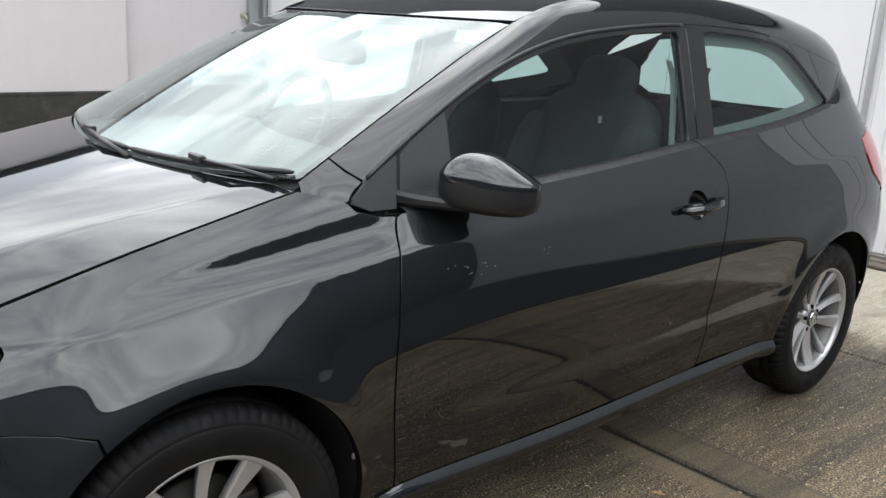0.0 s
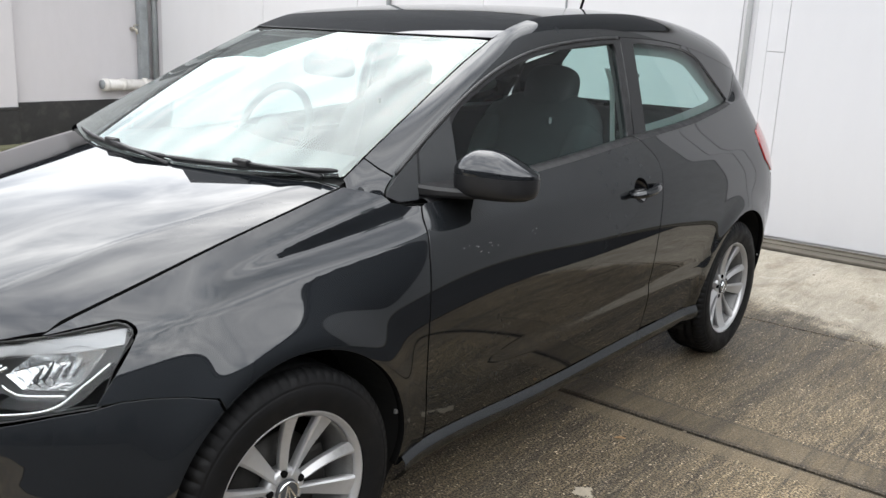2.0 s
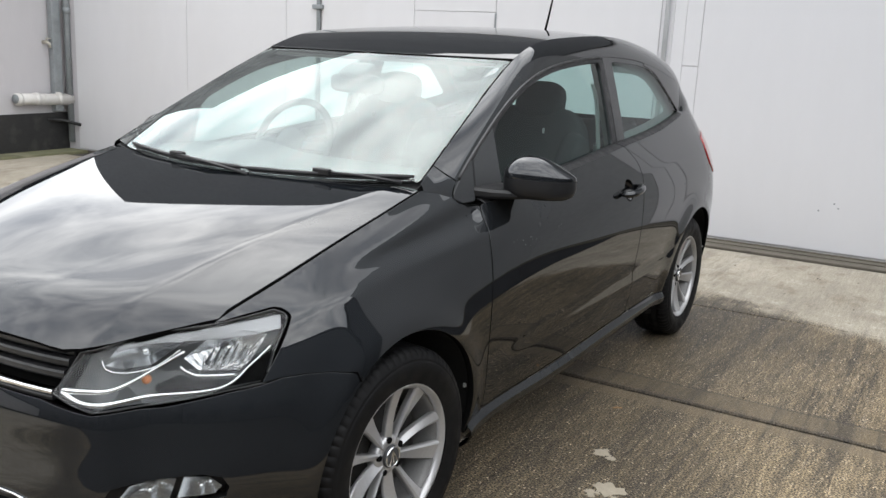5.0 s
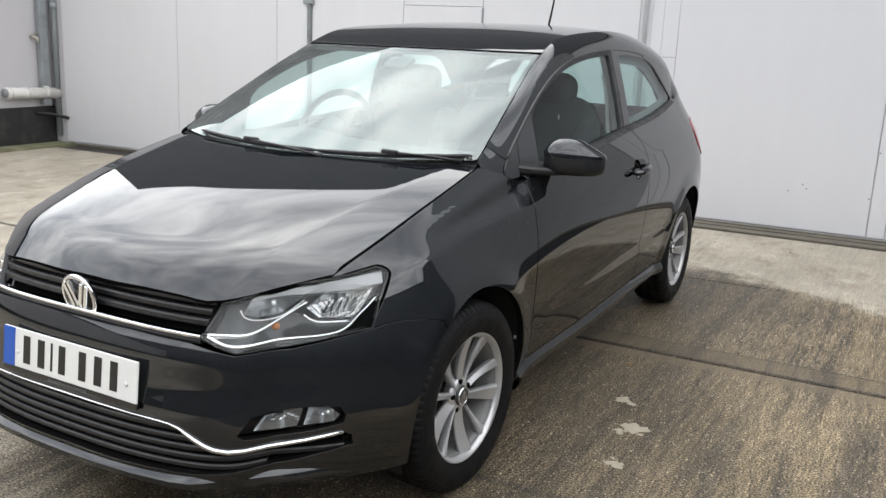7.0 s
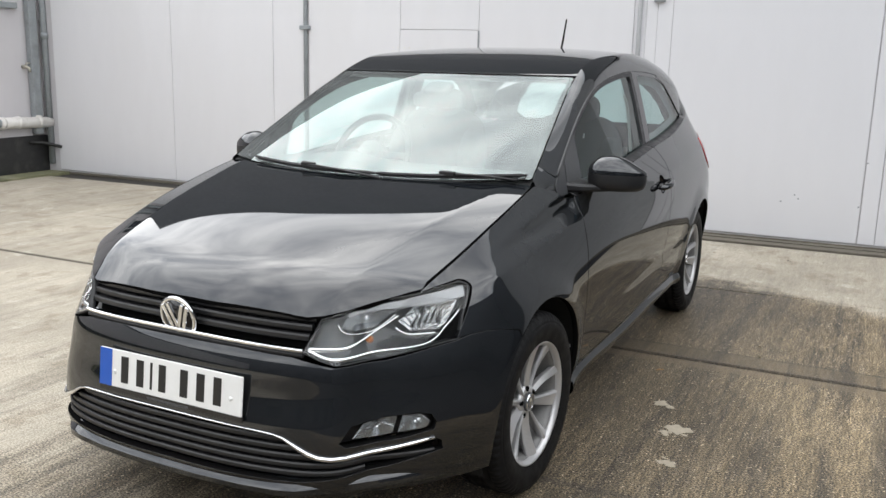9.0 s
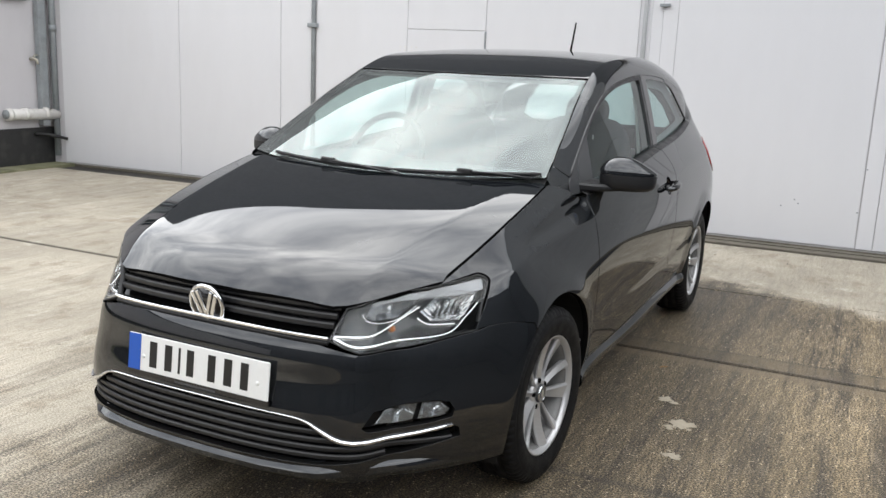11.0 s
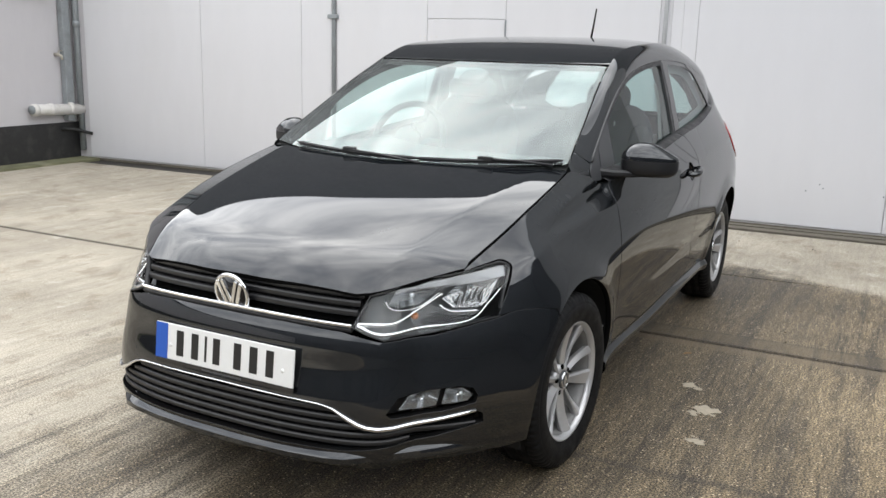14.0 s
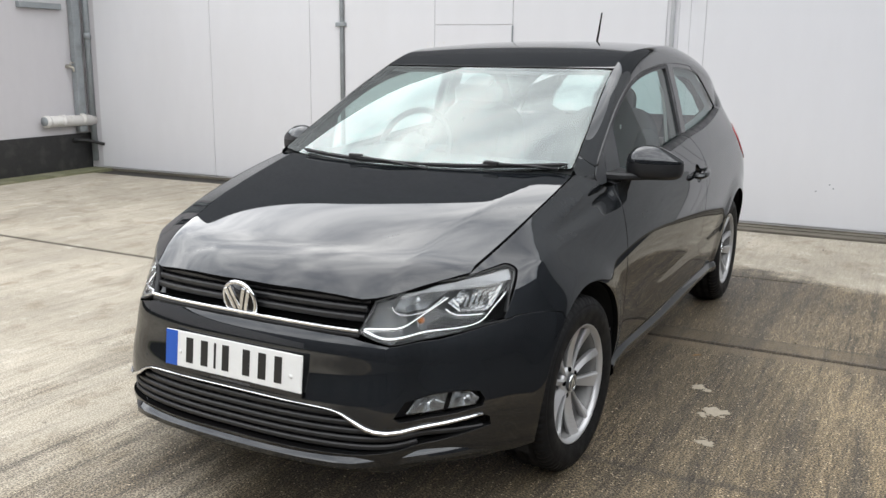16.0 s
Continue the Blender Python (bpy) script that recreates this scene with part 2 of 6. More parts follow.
def concrete():
    """Brushed yard concrete: streaks along y, exposed grit, and a washed-wet patch round the car."""
    m = bpy.data.materials.new("yard_concrete")
    m.use_nodes = True
    n, l = m.node_tree.nodes, m.node_tree.links
    b = n["Principled BSDF"]
    geo = n.new("ShaderNodeNewGeometry")
    pos = geo.outputs["Position"]

    def math_node(op, a, c, clamp=False):
        k = n.new("ShaderNodeMath")
        k.operation, k.use_clamp = op, clamp
        for i, v in enumerate((a, c)):
            if isinstance(v, (int, float)):
                k.inputs[i].default_value = v
            else:
                l.new(v, k.inputs[i])
        return k.outputs[0]

    def noise_at(s, detail, stretch=(1, 1, 1), rough=0.55):
        mp = n.new("ShaderNodeMapping")
        mp.inputs["Scale"].default_value = stretch
        mp.inputs["Rotation"].default_value = (0, 0, -0.048)
        l.new(pos, mp.inputs[0])
        t = n.new("ShaderNodeTexNoise")
        t.inputs["Scale"].default_value, t.inputs["Detail"].default_value, t.inputs["Roughness"].default_value = s, detail, rough
        l.new(mp.outputs[0], t.inputs["Vector"])
        return t.outputs[0]

    def ramp_of(v, lo, hi, a=0.0, z=1.0):
        r = n.new("ShaderNodeMapRange")
        for i, q in enumerate((lo, hi, a, z)):
            r.inputs[i + 1].default_value = q
        r.interpolation_type = "SMOOTHSTEP"
        l.new(v, r.inputs[0])
        return r.outputs[0]

    def mixed(f, a, c):
        k = n.new("ShaderNodeMix")
        k.data_type = "RGBA"
        l.new(f, k.inputs[0])
        for i, v in ((6, a), (7, c)):
            if isinstance(v, tuple):
                k.inputs[i].default_value = (*v, 1)
            else:
                l.new(v, k.inputs[i])
        return k.outputs[2]

    sep = n.new("ShaderNodeSeparateXYZ")
    l.new(pos, sep.inputs[0])
    wob = noise_at(1.3, 6)
    wob2 = noise_at(5.0, 4)
    wx = math_node("ADD", sep.outputs[0], math_node("MULTIPLY", math_node("SUBTRACT", wob, 0.5), 1.8))
    wy = math_node("ADD", sep.outputs[1], math_node("MULTIPLY", math_node("SUBTRACT", wob2, 0.5), 0.7))
    wy = math_node("ADD", wy, math_node("MULTIPLY", sep.outputs[0], 0.35))
    drag = noise_at(5.5, 6, (1, 0.05, 1), 0.62)
    wx = math_node("ADD", wx, math_node("MULTIPLY", math_node("SUBTRACT", drag, 0.5), 3.4))
    wet = math_node("MULTIPLY", ramp_of(wx, -1.5, 0.0), ramp_of(wy, 3.75, 3.45))
    streak = noise_at(11, 8, (1, 0.06, 1), 0.72)
    fine = noise_at(75, 5, (1, 0.10, 1), 0.75)
    blot = noise_at(0.9, 6)
    grit = noise_at(140, 2)
    vor = n.new("ShaderNodeTexVoronoi")
    vor.inputs["Scale"].default_value = 70
    l.new(pos, vor.inputs["Vector"])
    stones = ramp_of(vor.outputs["Distance"], 0.12, 0.34, 1.0, 0.0)
    stone_pick = math_node("MULTIPLY", stones, ramp_of(noise_at(33, 2), 0.49, 0.58))
    dry = mixed(ramp_of(blot, 0.3, 0.7), (0.46, 0.414, 0.334), (0.34, 0.304, 0.243))
    dry = mixed(ramp_of(streak, 0.45, 0.68, 0, 0.5), dry, (0.24, 0.215, 0.18))
    pits = n.new("ShaderNodeTexVoronoi")
    pits.inputs["Scale"].default_value = 16
    l.new(pos, pits.inputs["Vector"])
    pit = math_node("MULTIPLY", ramp_of(pits.outputs["Distance"], 0.05, 0.13, 1.0, 0.0), ramp_of(noise_at(3.1, 4), 0.50, 0.60))
    dry = mixed(math_node("MULTIPLY", pit, 0.65), dry, (0.11, 0.095, 0.075))
    stain = noise_at(1.7, 7, (1, 0.4, 1), 0.65)
    dry = mixed(ramp_of(stain, 0.53, 0.70, 0, 0.62), dry, (0.20, 0.175, 0.135))
    cloudy = noise_at(4.2, 9, (1, 0.8, 1), 0.7)
    dry = mixed(ramp_of(cloudy, 0.52, 0.64, 0, 0.55), dry, (0.235, 0.195, 0.14))
    dry = mixed(ramp_of(cloudy, 0.44, 0.34, 0, 0.5), dry, (0.56, 0.52, 0.44))
    spall = noise_at(13, 7, (1, 0.7, 1), 0.75)
    dry = mixed(ramp_of(spall, 0.635, 0.68, 0, 0.75), dry, (0.10, 0.086, 0.068))
    damp = mixed(ramp_of(blot, 0.35, 0.65), (0.236, 0.182, 0.110), (0.152, 0.116, 0.068))
    damp = mixed(ramp_of(streak, 0.44, 0.62, 0, 0.85), damp, (0.046, 0.038, 0.028))
    damp = mixed(math_node("MULTIPLY", stone_pick, 0.75), damp, (0.44, 0.37, 0.27))
    patch = noise_at(15, 5, (1, 0.22, 1), 0.65)
    damp = mixed(ramp_of(patch, 0.50, 0.68, 0, 0.45), damp, (0.072, 0.057, 0.041))
    damp = mixed(ramp_of(patch, 0.46, 0.34, 0, 0.30), damp, (0.25, 0.205, 0.148))
    # Damp colour goes darker towards the car.
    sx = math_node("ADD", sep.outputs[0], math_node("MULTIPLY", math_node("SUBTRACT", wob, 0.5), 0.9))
    near_car = math_node("MULTIPLY", ramp_of(sx, 1.85, 0.95), wet)
    damp = mixed(math_node("MULTIPLY", near_car, 0.62), damp, (0.050, 0.041, 0.029))
    band_y = math_node("SUBTRACT", sep.outputs[1], math_node("MULTIPLY", sep.outputs[0], 0.02))
    ragged = math_node("ADD", band_y, math_node("MULTIPLY", math_node("SUBTRACT", wob2, 0.5), 0.05))

    def strip(v, mid, half, soft):
        return ramp_of(math_node("ABSOLUTE", math_node("SUBTRACT", v, mid), 0.0), half + soft, half - soft)

    # Trowelled margins along the joint: pale on its near side, dark and smooth on the far side, with a fine second line.
    near, far = strip(ragged, 1.505, 0.05, 0.012), strip(band_y, 1.655, 0.085, 0.008)
    damp = mixed(math_node("MULTIPLY", near, 0.42), damp, (0.190, 0.150, 0.098))
    damp = mixed(math_node("MULTIPLY", far, 0.25), damp, (0.088, 0.070, 0.046))
    trowelled = math_node("MAXIMUM", near, far)
    stone_pick = math_node("MULTIPLY", stone_pick, math_node("SUBTRACT", 1.0, math_node("MULTIPLY", trowelled, 0.85)))
    damp = mixed(math_node("MULTIPLY", stone_pick, 0.8), damp, (0.46, 0.38, 0.27))
    chips = n.new("ShaderNodeTexVoronoi")
    chips.inputs["Scale"].default_value = 150
    l.new(pos, chips.inputs["Vector"])
    chip = math_node("MULTIPLY", ramp_of(chips.outputs["Distance"], 0.18, 0.34, 1.0, 0.0), ramp_of(noise_at(60, 3), 0.53, 0.60))
    damp = mixed(math_node("MULTIPLY", math_node("MULTIPLY", chip, 0.8), math_node("SUBTRACT", 1.0, math_node("MULTIPLY", trowelled, 0.85))), damp, (0.46, 0.39, 0.29))
    rust = noise_at(2.3, 8, (1, 0.7, 1), 0.7)
    dry = mixed(ramp_of(rust, 0.58, 0.70, 0, 0.5), dry, (0.22, 0.165, 0.105))
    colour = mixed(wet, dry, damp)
    # Dirt held along the joints.
    groove = strip(band_y, 1.56, 0.022, 0.014)
    second = strip(band_y, 1.742, 0.009, 0.006)
    joint_y = math_node("SUBTRACT", sep.outputs[1], math_node("MULTIPLY", sep.outputs[0], 0.048))
    other = strip(math_node("ADD", joint_y, math_node("MULTIPLY", math_node("SUBTRACT", wob2, 0.5), 0.06)), 0.01, 0.02, 0.014)
    held = math_node("MAXIMUM", math_node("MULTIPLY", groove, 0.72), math_node("MAXIMUM", math_node("MULTIPLY", math_node("MULTIPLY", second, wet), 0.6), math_node("MULTIPLY", math_node("MULTIPLY", other, wet), 0.6)))
    colour = mixed(held, colour, (0.040, 0.034, 0.027))
    rough_part = math_node("MULTIPLY", math_node("ADD", math_node("MULTIPLY", wet, 0.75), 0.25), math_node("SUBTRACT", 1.0, math_node("MULTIPLY", trowelled, 0.65)))
    grain = math_node("ADD", 1.0, math_node("MULTIPLY", rough_part, ramp_of(grit, 0.42, 0.58, -0.75, 0.95)))
    fin = math_node("ADD", 1.0, math_node("MULTIPLY", rough_part, ramp_of(fine, 0.38, 0.62, -0.32, 0.36)))
    sc = n.new("ShaderNodeVectorMath")
    sc.operation = "SCALE"
    l.new(colour, sc.inputs[0])
    l.new(math_node("MULTIPLY", grain, fin), sc.inputs[3])
    l.new(sc.outputs[0], b.inputs["Base Color"])
    l.new(ramp_of(math_node("SUBTRACT", wet, math_node("MULTIPLY", grit, 0.25)), 0.0, 1.0, 0.9, 0.48), b.inputs["Roughness"])
    b.inputs["Specular IOR Level"].default_value = 0.4
    height = math_node("ADD", math_node("MULTIPLY", fine, 0.5), math_node("ADD", math_node("MULTIPLY", grit, 0.35), math_node("MULTIPLY", stone_pick, 0.5)))
    k = n.new("ShaderNodeBump")
    k.inputs["Strength"].default_value, k.inputs["Distance"].default_value = 1.0, 0.009
    l.new(height, k.inputs["Height"])
    l.new(k.outputs[0], b.inputs["Normal"])
    return m


CONCRETE = concrete()
DARK_GROUND = material("dark_unseen_ground", (0.035, 0.035, 0.037), 0.85, spec=0.15, vary=0.3, scale=6, bump=0.003, bump_scale=120)
SPOT = material("dried_water", (0.13, 0.13, 0.13), 0.8, vary=0.2, scale=200)
SPLASH = material("dried_pale_splash", (0.34, 0.30, 0.23), 0.9, vary=0.15, scale=20)


# ---- building helpers ----
def part(name, bm, mat, parent=None, label="", smooth_faces=False):
    """Links a bmesh or mesh as one object under a thing or a part."""
    if isinstance(bm, bmesh.types.BMesh):
        me = bpy.data.meshes.new(name)
        bmesh.ops.recalc_face_normals(bm, faces=bm.faces)
        bm.to_mesh(me)
        bm.free()
        if smooth_faces:
            me.shade_smooth()
            if smooth_faces == "edged":
                me.set_sharp_from_angle(angle=radians(32))
    else:
        me = bm
    if not me.materials:
        me.materials.append(mat)
        # Turned-in edges go black, painting in the shade of the shut lines.
        if mat == PAINT and "turned_in" in me:
            me.materials.append(DARK)
            first = me["turned_in"]
            for k in range(first + 1, len(me.polygons), 2):
                me.polygons[k].material_index = 1
    ob = new(name, me)
    if parent:
        ob.parent = parent
    if label:
        tagged(ob, label)
    return ob


def thing(name, label, category, at=(0, 0, 0), group="", kind=""):
    ob = new(name)
    ob.location = at
    ob.empty_display_size = 0.1
    return tagged(ob, label, category, group, kind)


def box_bm(a, b, bevel=0.0, seg=2, bm=None):
    bm = bm or bmesh.new()
    made = bmesh.ops.create_cube(bm, size=1)["verts"]
    for v in made:
        v.co = Vector([a[i] if v.co[i] < 0 else b[i] for i in range(3)])
    if bevel:
        edges = list({e for v in made for e in v.link_edges})
        bmesh.ops.bevel(bm, geom=edges, offset=bevel, segments=seg, affect="EDGES", profile=0.5)
    return bm


def loft_bm(rings, closed=True, caps=True, bm=None):
    """Skin over a row of rings with the same number of points."""
    bm = bm or bmesh.new()
    vs = [[bm.verts.new(p) for p in ring] for ring in rings]
    m = len(vs[0])
    for r, s in zip(vs, vs[1:]):
        for i in range(m if closed else m - 1):
            j = (i + 1) % m
            bm.faces.new((r[i], r[j], s[j], s[i]))
    if caps and closed:
        bm.faces.new(vs[0][::-1])
        bm.faces.new(vs[-1])
    return bm


def tube_bm(points, radius, seg=10, bm=None, flat=1.0):
    """A round bar along points; radius may be a number or one for each point."""
    points = [Vector(p) for p in points]
    rings = []
    for i, p in enumerate(points):
        t = (points[min(i + 1, len(points) - 1)] - points[max(i - 1, 0)]).normalized()
        u = t.cross(Vector((0, 0, 1)))
        if u.length < 1e-3:
            u = t.cross(Vector((0, 1, 0)))
        u.normalize()
        w = u.cross(t)
        r = radius[i] if isinstance(radius, (list, tuple)) else radius
        rings.append([p + r * (math.cos(a) * u + flat * math.sin(a) * w) for a in (2 * math.pi * k / seg for k in range(seg))])
    return loft_bm(rings, bm=bm)


def lathe_bm(profile, seg=64, bm=None, closed=False):
    """Turned round the x axis: profile of (x, radius)."""
    rings = []
    for k in range(seg):
        a = 2 * math.pi * k / seg
        rings.append([Vector((x, r * math.cos(a), r * math.sin(a))) for x, r in profile])
    bm = bm or bmesh.new()
    vs = [[bm.verts.new(p) for p in ring] for ring in rings]
    m = len(profile)
    for k in range(seg):
        r, s = vs[k], vs[(k + 1) % seg]
        for i in range(m if closed else m - 1):
            j = (i + 1) % m
            bm.faces.new((r[i], r[j], s[j], s[i]))
    return bm


def through_points(pts, step=0.02):
    """Catmull-Rom curve through a few points of any dimension."""
    p = np.array(pts, float)
    p = np.vstack([2 * p[0] - p[1], p, 2 * p[-1] - p[-2]])
    out = []
    for i in range(1, len(p) - 2):
        n = max(2, int(np.linalg.norm(p[i + 1] - p[i]) / step))
        for k in range(n):
            t = k / n
            out.append(0.5 * (2 * p[i] + (p[i + 1] - p[i - 1]) * t + (2 * p[i - 1] - 5 * p[i] + 4 * p[i + 1] - p[i + 2]) * t**2 + (3 * p[i] - p[i - 1] - 3 * p[i + 1] + p[i + 2]) * t**3))
    out.append(p[-2])
    return [tuple(float(c) for c in q) for q in out]



# ---- the car's skin, as smooth functions; y runs from nose to tail, the front axle is y = 0 ----
BENDS = {}


def spline(xs, ys, x):
    """Natural cubic through knots; ys may hold a column for each x."""
    xs, ys, x = np.asarray(xs, float), np.asarray(ys, float), np.asarray(x, float)
    shape = x.shape
    x = x.ravel()
    if ys.ndim == 1:
        ys = ys[:, None]
    k, h = len(xs), np.diff(xs)
    key = tuple(xs)
    if key not in BENDS:
        a, b = np.eye(k), np.zeros((k, k))
        for i in range(1, k - 1):
            a[i, i - 1:i + 2] = h[i - 1], 2 * (h[i - 1] + h[i]), h[i]
            b[i, i - 1:i + 2] = 6 / h[i - 1], -6 / h[i - 1] - 6 / h[i], 6 / h[i]
        BENDS[key] = np.linalg.solve(a, b)
    m = BENDS[key] @ ys
    i = np.clip(np.searchsorted(xs, x) - 1, 0, k - 2)
    n, hi = (np.arange(len(x)) if ys.shape[1] > 1 else 0), h[i]
    t = np.clip(x, xs[0] - 0.2, xs[-1] + 0.2)
    p, q = xs[i + 1] - t, t - xs[i]
    s = (m[i, n] * p**3 + m[i + 1, n] * q**3) / (6 * hi) + (ys[i, n] / hi - m[i, n] * hi / 6) * p + (ys[i + 1, n] / hi - m[i + 1, n] * hi / 6) * q
    return s.reshape(shape)


def smooth(a, b, x):
    t = np.clip((x - a) / (b - a), 0, 1)
    return t * t * (3 - 2 * t)


LEVELS = (0.18, 0.30, 0.45, 0.60, 0.72, 0.82, 0.92, 1.02)
STATIONS = (-0.6, -0.15, 0.45, 1.1, 1.7, 2.2, 2.6, 3.1)
WIDTHS = (
    (0.80, 0.820, 0.820, 0.787, 0.745, 0.688, 0.615, 0.53),
    (0.78, 0.820, 0.830, 0.812, 0.774, 0.709, 0.635, 0.55),
    (0.75, 0.790, 0.812, 0.822, 0.815, 0.785, 0.725, 0.65),
    (0.745, 0.79, 0.818, 0.832, 0.832, 0.815, 0.775, 0.715),
    (0.745, 0.79, 0.820, 0.836, 0.838, 0.825, 0.790, 0.735),
    (0.75, 0.790, 0.819, 0.835, 0.836, 0.822, 0.788, 0.736),
    (0.75, 0.785, 0.811, 0.827, 0.828, 0.815, 0.780, 0.727),
    (0.73, 0.775, 0.798, 0.812, 0.811, 0.794, 0.752, 0.695),
)
NOSE_Z = (0.18, 0.24, 0.30, 0.40, 0.50, 0.57, 0.62, 0.66, 0.72, 0.80)
NOSE_Y = (-0.80, -0.846, -0.850, -0.841, -0.819, -0.809, -0.788, -0.768, -0.745, -0.69)
N_FRONT, N_REAR = 2.3, 4.2
FRONT_AXLE = -0.027


def nose_y(z):
    return spline(NOSE_Z, NOSE_Y, np.clip(z, 0.18, 0.85))


def tail_y(z):
    return 3.13 - 0.06 * smooth(0.55, 0.82, z) - 0.25 * smooth(0.84, 1.45, z)


def setback(x):
    return 0.62 * (1 - (1 - np.minimum(np.abs(x) / 0.78, 0.98) ** N_FRONT) ** (1 / N_FRONT))


def bonnet_z(x, y):
    yy = y - setback(x) * np.clip((0.25 - y) / 0.9, 0, 1)
    z = spline((-0.80, -0.745, -0.68, -0.55, -0.3, 0.0, 0.25, 0.5), (0.68, 0.727, 0.772, 0.822, 0.889, 0.948, 0.988, 1.02), yy)
    ridge = 0.46 + 0.12 * (y + 0.5) / 0.75
    over = np.abs(x) - ridge
    return z - 0.012 * (np.abs(x) / 0.64) ** 2.2 - 0.14 * (np.sqrt(over**2 + 0.009**2) + over) / 2


def bonnet_edge(y):
    """Half-width at which bonnet and wing meet."""
    return spline((-0.55, -0.48, -0.38, -0.25, -0.1, 0.06, 0.25), (0.603, 0.616, 0.631, 0.646, 0.655, 0.658, 0.654), np.clip(y, -0.6, 0.3))


def levels_at(z):
    """The table's rows at heights z: a natural cubic up each row, all rows at once."""
    xs, rows = np.array(LEVELS), np.array(WIDTHS).T
    spline(LEVELS, rows[:, 0], z[:1])
    m, h = BENDS[tuple(xs)] @ rows, np.diff(xs)
    i = np.clip(np.searchsorted(xs, z) - 1, 0, len(xs) - 2)
    t = np.clip(z, xs[0] - 0.2, xs[-1] + 0.2)
    p, q, hi = (xs[i + 1] - t)[:, None], (t - xs[i])[:, None], h[i][:, None]
    return ((m[i] * p**3 + m[i + 1] * q**3) / (6 * hi) + (rows[i] / hi - m[i] * hi / 6) * p + (rows[i + 1] / hi - m[i + 1] * hi / 6) * q).T


def plain_width(y, z):
    """Half-width of the lower body without the roll of the wings up to the bonnet."""
    y, z = np.broadcast_arrays(np.asarray(y, float), np.asarray(z, float))
    s, zz, yy = y.shape, z.ravel(), y.ravel()
    w = spline(STATIONS, levels_at(zz), np.clip(yy, -0.6, 3.1)).reshape(s)
    line = spline((-0.4, 0.0, 0.42, 1.0, 1.6, 2.4, 3.0), (0.752, 0.796, 0.838, 0.862, 0.882, 0.918, 0.94), np.clip(y, -0.4, 3.0))
    w = w + (0.006 + 0.004 * smooth(0.9, 0.2, y)) * np.exp(-(np.sqrt((z - line) ** 2 + 0.008**2) - 0.008) / 0.04) * smooth(-0.42, -0.25, y) * smooth(3.0, 2.6, y)
    # A pressed line low on the doors: hollow above it, flaring out below.
    low = z - 0.455 - 0.03 * (y - 0.45)
    dip = np.where(low > 0, np.exp(-np.sqrt(low**2 + 0.004**2) / 0.075), 1 - smooth(0.0, 0.055, -low))
    w = w - 0.0085 * dip * smooth(0.42, 0.95, y) * smooth(2.2, 2.0, y)
    for axle in (FRONT_AXLE, 2.47):
        r = np.hypot(y - axle, z - 0.31)
        w = w + 0.013 * np.exp(-(((r - 0.345) / 0.06) ** 2))
    front = np.clip((-0.15 - y) / (-0.15 - nose_y(z)), 0, 1)
    rear = np.clip((y - 2.5) / (tail_y(z) - 2.5), 0, 1)
    blunt = 2.05 + 0.6 * smooth(0.72, 0.95, front)
    return w * (1 - front**blunt) ** (1 / blunt) * (1 - rear**N_REAR) ** (1 / N_REAR)


def width(y, z):
    """Half-width of the lower body; the wings roll in to meet the bonnet's edge."""
    y, z = np.broadcast_arrays(np.asarray(y, float), np.asarray(z, float))
    w = plain_width(y, z)
    if not ((y < 0.45) & (y > -0.62)).any():
        return w
    yc = np.clip(y, -0.6, 0.3)
    xe = bonnet_edge(yc)
    ze = bonnet_z(xe, yc)
    away = np.clip((ze - z) / (0.075 + 0.10 * smooth(-0.35, 0.2, yc)), 0, 1)
    w = w + (xe - plain_width(yc, ze)) * (1 - away) ** 1.7 * smooth(0.44, 0.25, y) * smooth(-0.62, -0.46, y)
    # A hollow, leaf-shaped and deeper to the rear, above the shoulder crease.
    mid, half = 0.846 + 0.165 * y, 0.012 + 0.022 * smooth(-0.22, 0.35, y)
    t = (z - mid) / half
    return w + 0.55 * half * smooth(-0.25, 0.08, y) * smooth(0.46, 0.38, y) * t * np.exp(-0.5 * np.abs(t) ** 3)


def glass_x(y, z):
    """Half-width of the cabin at the side glass."""
    y, z = np.broadcast_arrays(np.asarray(y, float), np.asarray(z, float))
    w = 0.695 - 0.24 * (z - 1.0) - 0.12 * (z - 1.0) ** 2 - np.where(y > 1.4, 0.007, 0.022) * ((y - 1.4) / 1.1) ** 2
    rear = np.clip((y - 2.2) / (tail_y(z) - 0.02 - 2.2), 0, 1)
    return w * (1 - rear**6) ** (1 / 6)


def screen_z(x, y):
    yy = y - 0.25 * x**2 - 0.14
    return 0.978 + 0.52 * yy - 0.06 * yy**2


def roof_z(x, y):
    yy = y - 0.25 * x**2 * smooth(1.6, 0.95, y)
    z = spline((0.87, 1.0, 1.2, 1.6, 2.0, 2.4, 2.75, 3.0), (1.330, 1.374, 1.416, 1.450, 1.458, 1.442, 1.395, 1.335), yy)
    return z - 0.022 * smooth(0.87, 1.5, yy) * (1 + 1.8 * smooth(1.7, 2.8, y)) * (np.abs(x) / 0.55) ** 2.5


def roof_edge(y):
    """Where roof or screen end at the side."""
    return spline((0.2, 0.55, 0.93, 1.3, 1.65, 2.2, 2.7, 2.95), (0.652, 0.607, 0.556, 0.546, 0.541, 0.518, 0.462, 0.40), y)


